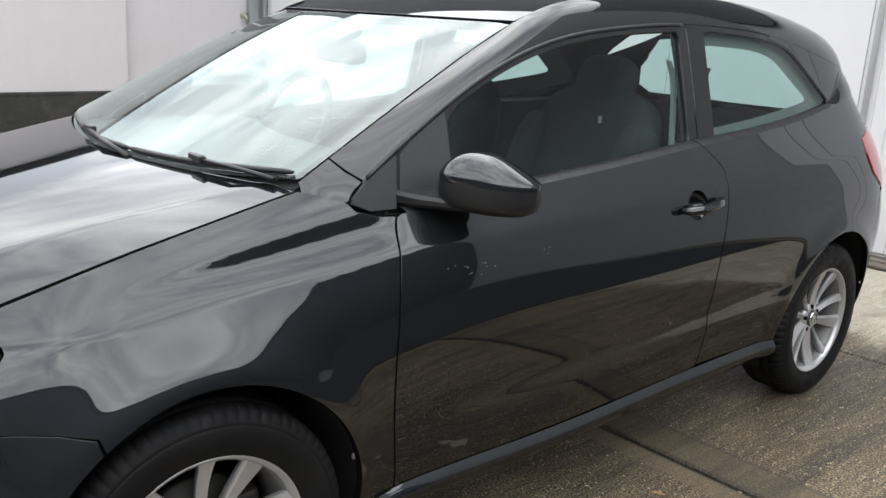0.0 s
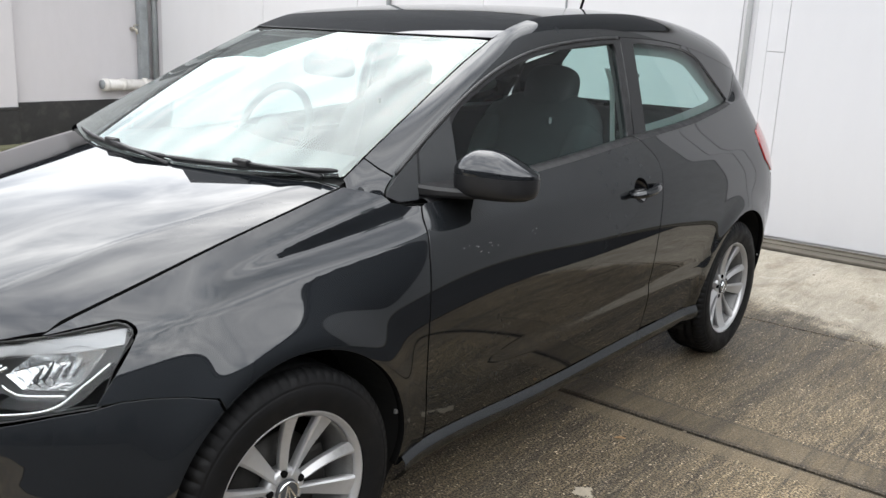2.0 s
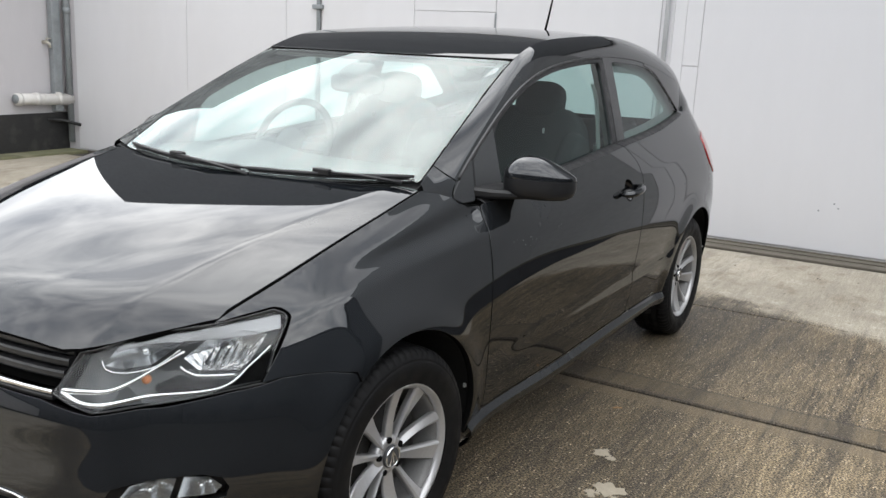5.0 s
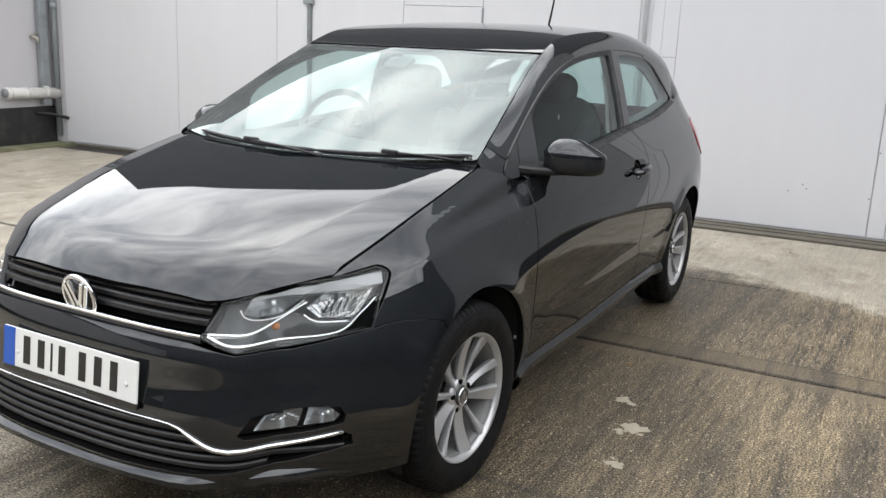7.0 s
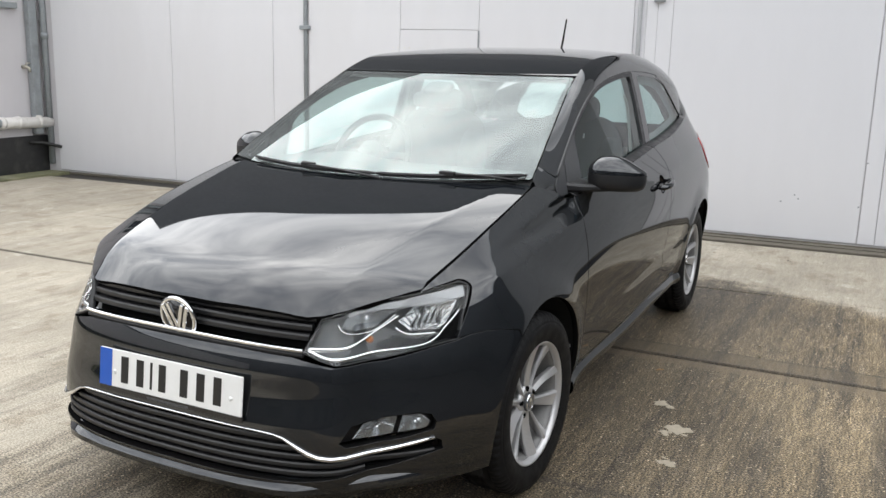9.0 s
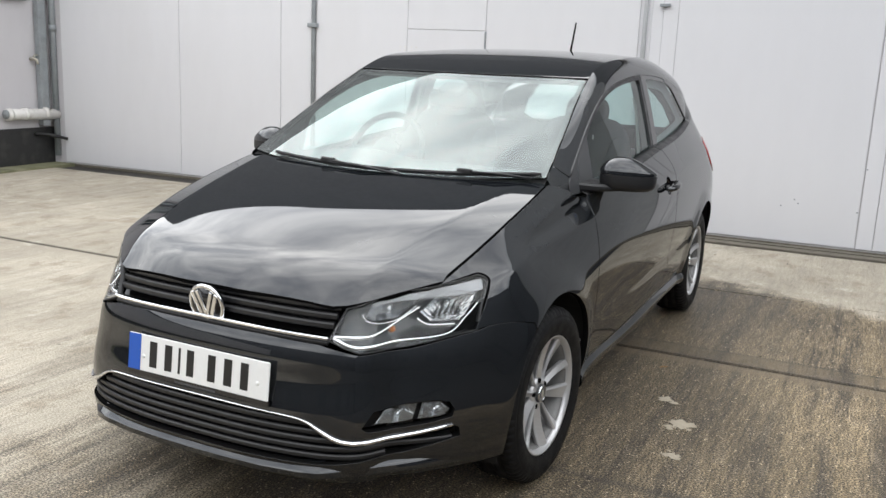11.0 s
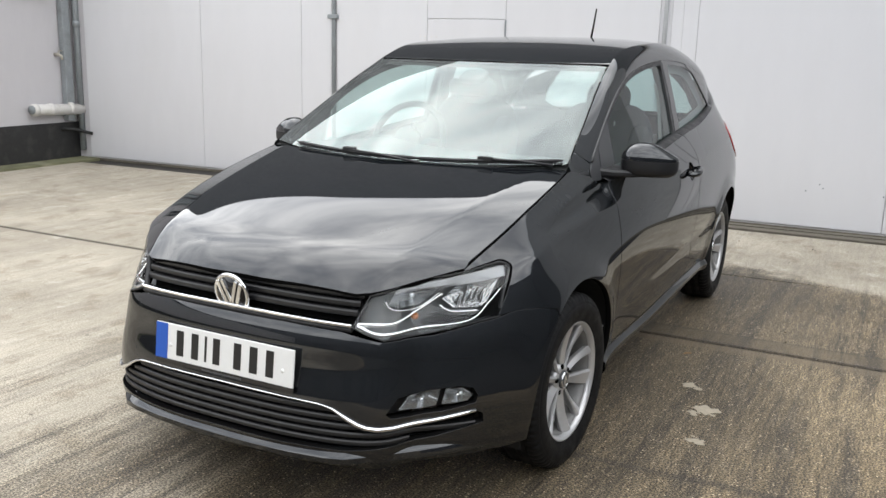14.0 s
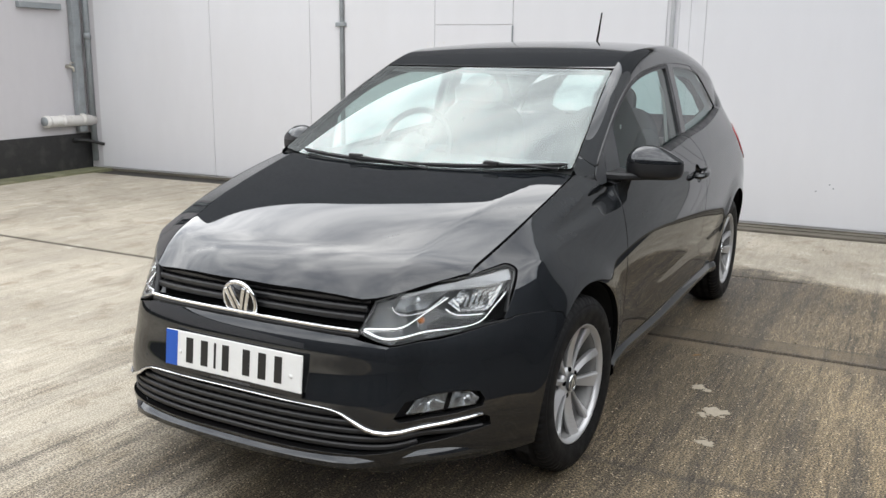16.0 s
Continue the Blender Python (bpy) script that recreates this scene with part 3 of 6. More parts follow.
def round_y(angle, z, centre=0.3, half=width, sign=-1):
    """The skin met from the upright line x = 0, y = centre, at an angle from straight ahead."""
    s, c = np.sin(angle), sign * np.cos(angle)
    lo, hi = np.full(np.shape(angle), 0.2), np.full(np.shape(angle), 1.6)
    for _ in range(34):
        r = (lo + hi) / 2
        inside = half(centre + r * c, z) > np.abs(r * s)
        inside &= (centre + r * c > nose_y(z)) if sign < 0 else (centre + r * c < tail_y(z))
        lo, hi = np.where(inside, r, lo), np.where(inside, hi, r)
    return lo * s, centre + lo * c, z


# ---- panels cut from the skin ----
import collections
from mathutils.geometry import delaunay_2d_cdt


def in_loop(loop, p):
    """Which points lie inside a closed loop."""
    hit = np.zeros(len(p), bool)
    q = np.array(loop)
    for (x1, y1), (x2, y2) in zip(q, np.roll(q, -1, 0)):
        if y1 != y2:
            hit ^= ((y1 > p[:, 1]) != (y2 > p[:, 1])) & (p[:, 0] < (x2 - x1) * (p[:, 1] - y1) / (y2 - y1) + x1)
    return hit


def dense(loop, step):
    out = []
    for a, b in zip(loop, loop[1:] + loop[:1]):
        n = max(1, math.ceil(math.hypot(b[0] - a[0], b[1] - a[1]) / step))
        out += [(a[0] + (b[0] - a[0]) * i / n, a[1] + (b[1] - a[1]) * i / n) for i in range(n)]
    return out


def cut(f, loops, step=0.025, depth=0.012, scale=(1.0, 1.0), sink=0.0, mirror=False, normals_by=None):
    """A mesh of the skin f(u, v) inside the first loop and outside the others, with its edges turned in by depth and true normals."""
    s = np.array(scale)
    rings = [dense([(u * scale[0], v * scale[1]) for u, v in loop], step) for loop in loops]
    flat, edges = [], []
    for ring in rings:
        k = len(flat)
        edges += [(k + i, k + (i + 1) % len(ring)) for i in range(len(ring))]
        flat += ring
    rim = np.array(flat)
    lo, hi = np.array(rings[0]).min(0), np.array(rings[0]).max(0)
    gx, gy = np.meshgrid(np.arange(lo[0] + step / 2, hi[0], step), np.arange(lo[1] + step / 2, hi[1], step))
    grid = np.stack([gx.ravel(), gy.ravel()], 1)

    def kept(p):
        ok = in_loop(rings[0], p)
        for ring in rings[1:]:
            ok &= ~in_loop(ring, p)
        return ok

    grid = grid[kept(grid)]
    if len(grid):
        near = np.array([((rim - g) ** 2).sum(1).min() for g in grid])
        grid = grid[near > (0.45 * step) ** 2]
    pts = [Vector(p) for p in flat] + [Vector(g) for g in grid]
    v2, _, f2, *_ = delaunay_2d_cdt(pts, edges, [], 0, 1e-6)
    flatp = np.array([tuple(v) for v in v2])
    tris = np.array([t for t in f2 if len(t) == 3])
    tris = tris[kept(flatp[tris].mean(1))]

    def at(p):
        return np.stack(f(p[:, 0] / s[0], p[:, 1] / s[1]), 1)

    e = 1.5e-3
    xyz = at(flatp)
    du, dv = at(flatp + (e, 0)) - at(flatp - (e, 0)), at(flatp + (0, e)) - at(flatp - (0, e))
    nor = np.cross(du, dv)
    nor /= np.maximum(np.linalg.norm(nor, axis=1), 1e-9)[:, None]
    out = xyz - np.array([0, 1.1, 0.62])
    nor[(nor * out).sum(1) < 0] *= -1
    if normals_by:
        nor = normals_by(flatp[:, 0] / s[0], flatp[:, 1] / s[1])
    xyz = xyz - sink * nor
    if mirror:
        xyz, nor = xyz * (-1, 1, 1), nor * (-1, 1, 1)
    a, b, c = (xyz[tris[:, i]] for i in range(3))
    wrong = (np.cross(b - a, c - a) * nor[tris[:, 0]]).sum(1) < 0
    tris[wrong] = tris[wrong][:, ::-1]
    count = {}
    for t in tris:
        for i in range(3):
            count[(t[i], t[(i + 1) % 3])] = 1
    border = [ed for ed in count if (ed[1], ed[0]) not in count]
    verts, normals, faces = [tuple(p) for p in xyz], [tuple(n) for n in nor], [tuple(int(i) for i in t) for t in tris]
    if depth:
        # A small roll at the lip, then straight in.
        turn_in = collections.defaultdict(list)
        for i, j in border:
            way_in = np.cross(xyz[j] - xyz[i], nor[i])
            for q in (i, j):
                turn_in[q].append(way_in / max(np.linalg.norm(way_in), 1e-9))
        low = {}
        for q, ways in turn_in.items():
            w = np.sum(ways, 0)
            w = w / max(np.linalg.norm(w), 1e-9)
            low[q] = len(verts)
            verts += [tuple(xyz[q] - 0.0007 * nor[q] + 0.0005 * w), tuple(xyz[q] - depth * nor[q] + 0.0006 * w)]
            half = nor[q] + w
            normals += [tuple(half / np.linalg.norm(half)), tuple(w)]
        for i, j in border:
            faces += [(low[i], low[j], j, i), (low[i] + 1, low[j] + 1, low[j], low[i])]
    me = bpy.data.meshes.new("panel")
    me.from_pydata(verts, [], faces)
    me.shade_smooth()
    me.normals_split_custom_set_from_vertices(normals)
    me["turned_in"] = len(tris)
    return me


def both_sides(name, f, loops, mat, parent, label="", parents=None, **keys):
    """The panel and its mirror image, as two parts."""
    made = []
    for i, mirror in enumerate((False, True)):
        me = cut(f, loops, mirror=mirror, **keys)
        made.append(part(name, me, mat, parents[i] if parents else parent, label))
    return made


def side(y, z):
    return width(y, z), y, z


def cabin(y, z):
    return glass_x(y, z), y, z


def front(a, z):
    return round_y(a, z)


def ang(x, y):
    return math.atan2(x, 0.3 - y)


def flank(y, z):
    """Angle, height of a point of the front skin given on the side."""
    return ang(float(width(y, z)), y), z


def face(x, z):
    """Angle, height of a point of the front skin given by its half-width."""
    lo, hi = float(nose_y(np.array(z))), 0.1
    for _ in range(30):
        m = (lo + hi) / 2
        lo, hi = (m, hi) if float(width(m, z)) < abs(x) else (lo, m)
    return math.copysign(ang(abs(x), lo), x), z


def mirrored(half):
    """A closed loop from its half at x > 0, given from the middle round to the middle."""
    return half + [(-u, v) for u, v in reversed(half)]


def seal_z(y):
    """Height at which the side windows end below the roof rail."""
    return spline((0.24, 0.33, 0.393, 0.482, 0.657, 0.852, 1.068, 1.309, 1.602, 1.85, 2.09, 2.29, 2.5, 2.8), (0.915, 0.943, 0.984, 1.042, 1.143, 1.233, 1.296, 1.330, 1.350, 1.350, 1.338, 1.312, 1.272, 1.205), y)


def belt_z(y):
    return spline((0.33, 0.45, 0.875, 1.19, 1.571, 1.985, 2.3, 2.58, 2.8), (0.905, 0.910, 0.944, 0.968, 1.0, 1.028, 1.062, 1.102, 1.13), y)


def arch(axle, radius, a0, a1, n=40, zc=0.305):
    return [(axle + radius * math.sin(t), zc + radius * math.cos(t)) for t in np.linspace(radians(a0), radians(a1), n)]


car = thing("car", "dark grey three-door hatchback car parked on wet concrete", "car")
G = 0.003  # half a shut line

# Bonnet
ys = np.linspace(-0.46, 0.238, 36)
edge = [(float(x), float(y)) for x, y in zip(bonnet_edge(ys) - 0.0085, ys)]
nose_line = through_points([(0.0, -0.759), (0.131, -0.756), (0.315, -0.731), (0.421, -0.697), (0.543, -0.574), (0.612, -0.487)], 0.03)
rear_line = [(x, 0.10 + 0.35 * x * x) for x in np.linspace(0.63, 0.0, 16)]
part("bonnet", cut(lambda x, y: (x, y, bonnet_z(x, y)), [mirrored(nose_line + edge + rear_line)], 0.014, 0.03), PAINT, car)

# Wings
ys = np.linspace(-0.495, 0.245, 42)
top = [(float(y), float(bonnet_z(bonnet_edge(y) + 0.002, y))) for y in ys]
lamp_side = [(-0.447, 0.6205)] + through_points([(-0.40, 0.682), (-0.359, 0.737), (-0.350, 0.751), (-0.354, 0.763), (-0.370, 0.7700), (-0.41, 0.7645), (-0.45, 0.7585), (-0.485, 0.7525)], 0.008)
door_front = through_points([(0.444, 0.905), (0.433, 0.880), (0.418, 0.82), (0.401, 0.70), (0.394, 0.588), (0.402, 0.45), (0.43, 0.285)])
loop = lamp_side + top + [(0.252, 0.9605), (0.29, 0.953), (0.334, 0.940), (0.348, 0.922), (0.40, 0.908), (0.44, 0.906)]
loop += [(y - G, z) for y, z in door_front] + [(0.425, 0.262), (0.325, 0.240)] + arch(FRONT_AXLE, 0.345, 100, -36.3, 44) + [(-0.24, 0.608), (-0.30, 0.621), (-0.36, 0.6275), (-0.41, 0.6265)]
wings = both_sides("wing", side, [loop], PAINT, car, step=0.009, depth=0.02)

# Front bumper, with openings for the lower grille and the fog lamps
low_top = [(0.0, 0.405), (0.218, 0.402), (0.345, 0.395), (0.39, 0.378), (0.441, 0.349), (0.493, 0.335), (0.588, 0.340), (0.688, 0.358)]
low_end = [(0.703, 0.345), (0.705, 0.318)]
low_bottom = [(0.59, 0.288), (0.406, 0.268), (0.2, 0.266), (0.0, 0.268)]
half = [face(x, z) for x, z in low_top + low_end + low_bottom]
low_loop = mirrored(half)
fog_loop = [face(x, z) for x, z in ((0.508, 0.376), (0.528, 0.419), (0.60, 0.432), (0.65, 0.435), (0.680, 0.426), (0.692, 0.402), (0.688, 0.380), (0.63, 0.367), (0.55, 0.359), (0.52, 0.362))]
upper = [face(x, z) for x, z in ((0.0, 0.606), (0.2, 0.6055), (0.372, 0.598), (0.40, 0.592))]
upper += [face(x, z) for x, z in ((0.482, 0.574), (0.573, 0.580))] + [(ang(0.684, -0.523), 0.605), flank(-0.455, 0.6125)]
upper += [flank(-0.41, 0.6235), flank(-0.36, 0.6245), flank(-0.30, 0.6182), flank(-0.245, 0.6045)]
upper += [flank(y, z) for y, z in arch(FRONT_AXLE, 0.345, -37.6, -103, 24)]
bottom = [flank(-0.36, 0.215), flank(-0.45, 0.212), face(0.72, 0.215), face(0.6, 0.212), face(0.45, 0.205), face(0.3, 0.202), face(0.0, 0.204)]
part("front_bumper", cut(front, [mirrored(upper + bottom), low_loop, fog_loop, [(-a, z) for a, z in fog_loop]], 0.016, 0.03, (0.95, 1)), PAINT, car)

# Doors
door_rear = through_points([(1.605, 0.9985), (1.640, 0.968), (1.667, 0.935), (1.668, 0.90), (1.655, 0.82), (1.637, 0.72), (1.630, 0.62), (1.636, 0.5), (1.65, 0.305)])
belt = [(float(y), float(belt_z(y))) for y in np.linspace(0.46, 1.595, 40)]
loop = [(y + G, z) for y, z in door_front[::-1]] + belt + [(y - G, z) for y, z in door_rear] + through_points([(1.63, 0.292), (1.44, 0.289), (0.82, 0.274), (0.44, 0.279)], 0.05)
bowl_rim = [(1.498 + 0.050 * math.cos(t), 0.845 + 0.043 * math.sin(t)) for t in np.linspace(0, 2 * math.pi, 28, endpoint=False)]
doors = both_sides("door", side, [loop, bowl_rim], PAINT, car, step=0.013, depth=0.02)

# Quarter panels with the C-pillars
belt = [(float(y), float(belt_z(y))) for y in np.linspace(1.61, 2.79, 40)]
loop = [(y + G, z) for y, z in door_rear[::-1]] + belt + [(2.80, 0.62)] + [(2.80, 0.45)] + arch(2.47, 0.35, 72, -97, 50) + [(2.117, 0.300)]
quarters = both_sides("quarter_panel", side, [loop], PAINT, car, step=0.013, depth=0.02)


def c_pillar(y, z):
    return glass_x(y, z) + 0.002, y, z


quarter_glass = through_points([(1.746, 0.999), (1.744, 1.17), (1.746, 1.328)], 0.05) + through_points([(1.78, 1.334), (2.09, 1.320), (2.23, 1.296), (2.30, 1.268), (2.43, 1.180), (2.53, 1.112)], 0.03) + through_points([(2.528, 1.094), (2.45, 1.078), (2.1, 1.032), (1.80, 1.003)], 0.04)
grow = lambda loop, k, c: [(c[0] + (y - c[0]) * k[0], c[1] + (z - c[1]) * k[1]) for y, z in loop]
quarter_open = grow(quarter_glass, (1.022, 1.035), (2.05, 1.165))
loop = [(float(y), float(belt_z(y)) + 0.001) for y in np.linspace(2.57, 2.79, 9)] + [(float(y), float(seal_z(y))) for y in np.linspace(2.79, 2.16, 16)]
loop += [p for p in quarter_open if p[0] > 2.14 and p[1] > 1.10]
def shoulder(y, v):
    """The body's shoulder rolls up into the rear pillar."""
    z0 = belt_z(y)
    z = z0 + (0.015 + 0.085 * smooth(2.54, 2.70, y)) * v
    xp = glass_x(y, z) + 0.003
    return xp + (width(y, z0) - xp) * (1 - v) ** 2, y, z


both_sides("shoulder", shoulder, [[(2.515, 0.0), (2.79, 0.0), (2.79, 1.0), (2.515, 1.0)]], PAINT, None, parents=quarters, step=0.012, depth=0.0, scale=(1, 0.1))
both_sides("c_pillar", c_pillar, [loop], PAINT, None, parents=quarters, step=0.02, depth=0.006)

# Sills: a moulding that stands out below the doors
def sill_skin(y, v):
    z = spline((0.33, 0.44, 0.82, 1.44, 2.13), (0.262, 0.274, 0.269, 0.284, 0.295), y)
    x = spline((0.0, 0.18, 0.42, 0.75, 1.0), (-0.002, 0.012, 0.013, -0.012, -0.045), v)
    return width(y, z) + x, y, z - 0.095 * v


both_sides("sill", sill_skin, [[(0.335, 0.0), (2.125, 0.0), (2.115, 1.0), (0.345, 1.0)]], PAINT, car, step=0.012, depth=0.0, scale=(1, 0.1))

# Roof, screens and rails
header = [(float(x), float(0.87 + 0.25 * x * x)) for x in np.linspace(0, 0.553, 16)]
edge = [(float(roof_edge(y)), float(y)) for y in np.linspace(0.95, 2.86, 60)]
loop = [(x, y + 0.004) for x, y in header] + edge + [(x, 2.93 - 0.4 * x**2) for x in (0.4, 0.3, 0.2, 0.1, 0.0)]
roof = part("roof", cut(lambda x, y: (x, y, roof_z(x, y)), [mirrored(loop)], 0.03, 0.012), PAINT, car)
part("headlining", cut(lambda x, y: (x, y, roof_z(x, y)), [mirrored(loop)], 0.06, 0.0, sink=0.035), HEADLINE, roof, "pale fabric headlining")
base = [(float(x), float(0.100 + 0.385 * x * x)) for x in np.linspace(0.0, 0.632, 18)]
sidee = [(float(roof_edge(y)) - 0.006, float(y)) for y in np.linspace(0.262, 0.935, 24)]
loop = mirrored(base + sidee + [(x, y - 0.004) for x, y in header[::-1]][1:])
low_in = [(0.965 * x, y + 0.012) for x, y in base]
inner = mirrored(low_in + [(0.965 * x, y) for x, y in sidee[3:]] + [(0.965 * x, y - 0.022) for x, y in header[::-1]][1:])
def screen_facing(x, y):
    """The pane bends more sharply towards its pillars and its head."""
    n = np.stack([0.38 * x + 0.05 * np.sign(x) * (np.abs(x) / 0.58) ** 6, -0.52 + 0.12 * (y - 0.14) + 0.03 * smooth(0.6, 0.95, y), np.ones_like(x)], 1)
    return n / np.linalg.norm(n, axis=1)[:, None]


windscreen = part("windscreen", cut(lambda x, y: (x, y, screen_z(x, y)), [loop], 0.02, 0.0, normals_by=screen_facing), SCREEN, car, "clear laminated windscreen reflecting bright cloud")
part("black_border", cut(lambda x, y: (x, y, screen_z(x, y)), [loop, inner], 0.03, 0.0, sink=0.006), DARK, windscreen, "black printed border")


def rail(y, v):
    zi = screen_z(roof_edge(y), y) * smooth(1.05, 0.88, y) + roof_z(roof_edge(y), y) * smooth(0.88, 1.05, y)
    xi, zo = roof_edge(y), seal_z(y)
    xo = glass_x(y, zo) + 0.003
    d = np.hypot(xo - xi, zo - zi)
    k = 0.02 + 0.15 * smooth(0.24, 0.8, y)
    xc, zc = (xi + xo) / 2 + k * d, (zi + zo) / 2 + k * d
    return (1 - v) ** 2 * xi + 2 * v * (1 - v) * xc + v * v * xo, y, (1 - v) ** 2 * zi + 2 * v * (1 - v) * zc + v * v * zo


loop = [(0.335, 0.0), (0.36, 0.5), (0.390, 1.0)] + [(float(y), 1.0) for y in np.linspace(0.42, 2.79, 60)] + [(2.83, 0.5), (2.86, 0.0)] + [(float(y), 0.0) for y in np.linspace(2.8, 0.4, 40)]
wing_top = [(float(y), 0.0) for y in np.linspace(0.250, 0.330, 5)] + [(0.355, 0.5), (0.384, 1.0)] + [(float(y), 1.0) for y in np.linspace(0.36, 0.250, 6)]
def pillar_foot(y, v):
    """Where the screen pillar runs out into the wing."""
    xi, yy, zi = rail(y, v * 0)
    x2, _, z2 = rail(y, v * 0 + 1)
    zb = spline((0.25, 0.29, 0.334, 0.40), (0.961, 0.953, 0.940, 0.934), y)
    k = smooth(0.318, 0.372, y)
    xo, zo = width(y, zb) * (1 - k) + x2 * k, zb * (1 - k) + z2 * k
    xc, zc = (xi + xo) / 2 + 0.004, (zi + zo) / 2 + 0.006
    return (1 - v) ** 2 * xi + 2 * v * (1 - v) * xc + v * v * xo, y, (1 - v) ** 2 * zi + 2 * v * (1 - v) * zc + v * v * zo


def facing(f, u, v):
    """Outward unit normals of a skin."""
    e = 2e-3
    du = np.stack(f(u + e, v), 1) - np.stack(f(u - e, v), 1)
    dv = np.stack(f(u, v + e), 1) - np.stack(f(u, v - e), 1)
    n = np.cross(du, dv)
    n /= np.linalg.norm(n, axis=1)[:, None]
    n[n[:, 0] < 0] *= -1
    return n


def foot_facing(y, v):
    """The gloss runs on from the pillar into the wing without a fold."""
    above, below = facing(rail, y * 0 + 0.43, np.clip(v, 0.05, 0.95)), facing(side, np.clip(y, 0.2, 0.31), 0.915 + 0 * v)
    k = np.maximum(smooth(0.2, 1.0, v) * (1 - smooth(0.33, 0.384, y)), smooth(0.33, 0.255, y))[:, None]
    n = above * (1 - k) + below * k
    return n / np.linalg.norm(n, axis=1)[:, None]


both_sides("wing_top", pillar_foot, [wing_top], PAINT, None, parents=wings, step=0.010, depth=0.0, scale=(1, 0.1), normals_by=foot_facing)
both_sides("roof_rail", rail, [loop], PAINT, roof, step=0.022, depth=0.012, scale=(1, 0.14))

# Tail: hatch, rear screen, lamps and bumper
rear_half = lambda y, z: np.where(z < 1.0, width(y, z), 0.0) + np.where(z >= 1.0, np.maximum(glass_x(y, z) + 0.012, width(y, np.minimum(z, 1.05)) - 0.9 * np.maximum(z - 1.0, 0)), 0.0)
rear = lambda a, z: round_y(a, z, 2.2, rear_half, 1)
rear_at = lambda y, z: (math.atan2(float(rear_half(np.array(y), np.array(z))), y - 2.2), z)
half = [(0.0, 0.24), (0.4, 0.24), rear_at(2.81, 0.30)] + [rear_at(2.803, z) for z in (0.45, 0.6, 0.77)]
lamp = [rear_at(2.80, 0.795), rear_at(2.715, 0.85), rear_at(2.675, 0.92), rear_at(2.69, 0.975), rear_at(2.78, 0.998), (0.62, 0.998), (0.60, 0.80)]
half += [(0.60, 0.79), (0.615, 1.018)] + [rear_at(2.795, z) for z in (1.03, 1.10, 1.19)] + [(0.42, 1.325), (0.0, 1.365)]
window = mirrored([(0.0, 1.02), (0.52, 1.025), (0.58, 1.06), (0.58, 1.16), (0.47, 1.29), (0.0, 1.335)])
tailgate = part("tailgate", cut(rear, [mirrored(half), window], 0.03, 0.02, (0.8, 1)), PAINT, car)
part("rear_window", cut(rear, [window], 0.04, 0.0, (0.8, 1), sink=0.006), SIDE, tailgate, "tinted rear window")
both_sides("tail_lamp", rear, [lamp], RED, car, "red tail lamp lens", step=0.02, depth=0.03, scale=(0.8, 1), sink=-0.005)

# Side windows, seals and black frames
door_glass = [(0.642, 0.945), (0.644, 1.098)] + [(float(y), float(seal_z(y)) - 0.022) for y in np.linspace(0.68, 1.60, 30)] + [(1.612, 1.31), (1.608, 1.006)] + [(float(y), float(belt_z(y)) + 0.003) for y in np.linspace(1.56, 0.70, 24)]
frame_loop = [(0.478, 0.918), (0.492, 1.036)] + [(float(y), float(seal_z(y))) for y in np.linspace(0.52, 1.62, 34)] + [(1.650, 1.350), (1.648, 1.001)] + [(float(y), float(belt_z(y)) - 0.004) for y in np.linspace(1.60, 0.52, 30)]
both_sides("window_frame", cabin, [frame_loop, door_glass], BLACK, None, "black door window frame", parents=doors, step=0.025, depth=0.02, sink=0.0)
triangle = [(0.484, 0.924), (0.495, 1.030)] + [(float(y), float(seal_z(y)) - 0.014) for y in np.linspace(0.53, 0.636, 6)] + [(0.638, 0.945), (0.56, 0.930)]
both_sides("mirror_base", cabin, [triangle], PLASTIC, None, "dark grey plastic corner panel", parents=doors, step=0.025, depth=0.004, sink=-0.004)
both_sides("door_glass", cabin, [door_glass], SIDE, None, "tinted door window, raised", parents=doors, step=0.04, depth=0.0, sink=0.008)
both_sides("corner_trim", cabin, [[(0.352, 0.935), (0.40, 0.915), (0.470, 0.914), (0.484, 1.030), (0.40, 0.978)]], PLASTIC, None, "black corner trim", parents=wings, step=0.02, depth=0.012, sink=-0.004)
frame_loop = [(1.655, 1.001), (1.656, 1.350)] + [(float(y), float(seal_z(y))) for y in np.linspace(1.70, 2.16, 16)] + [p for p in grow(quarter_glass, (1.06, 1.09), (2.05, 1.165)) if p[0] > 2.16 and p[1] > 1.07] + [(float(y), float(belt_z(y)) - 0.003) for y in np.linspace(2.52, 1.68, 24)]
both_sides("quarter_frame", cabin, [frame_loop, quarter_glass], GLOSS_BLACK, None, "black pillar cover and window surround", parents=quarters, step=0.025, depth=0.008, sink=0.0)
both_sides("quarter_glass", cabin, [quarter_glass], SIDE, None, "tinted fixed rear side window", parents=quarters, step=0.04, depth=0.0, sink=0.003)
band = grow(quarter_glass, (0.80, 0.76), (1.96, 1.185))
both_sides("quarter_trim", cabin, [grow(quarter_glass, (1.16, 1.30), (2.04, 1.165)), band], TRIM_GREY, None, "grey inner trim round the opening", parents=quarters, step=0.03, depth=0.0, sink=0.030)


def ledge(y, v):
    z = belt_z(y)
    return (width(y, z) * (1 - v) + (glass_x(y, z + 0.012) + 0.002) * v), y, z - 0.004 * (1 - v) + 0.010 * np.sin(v * 2.2)


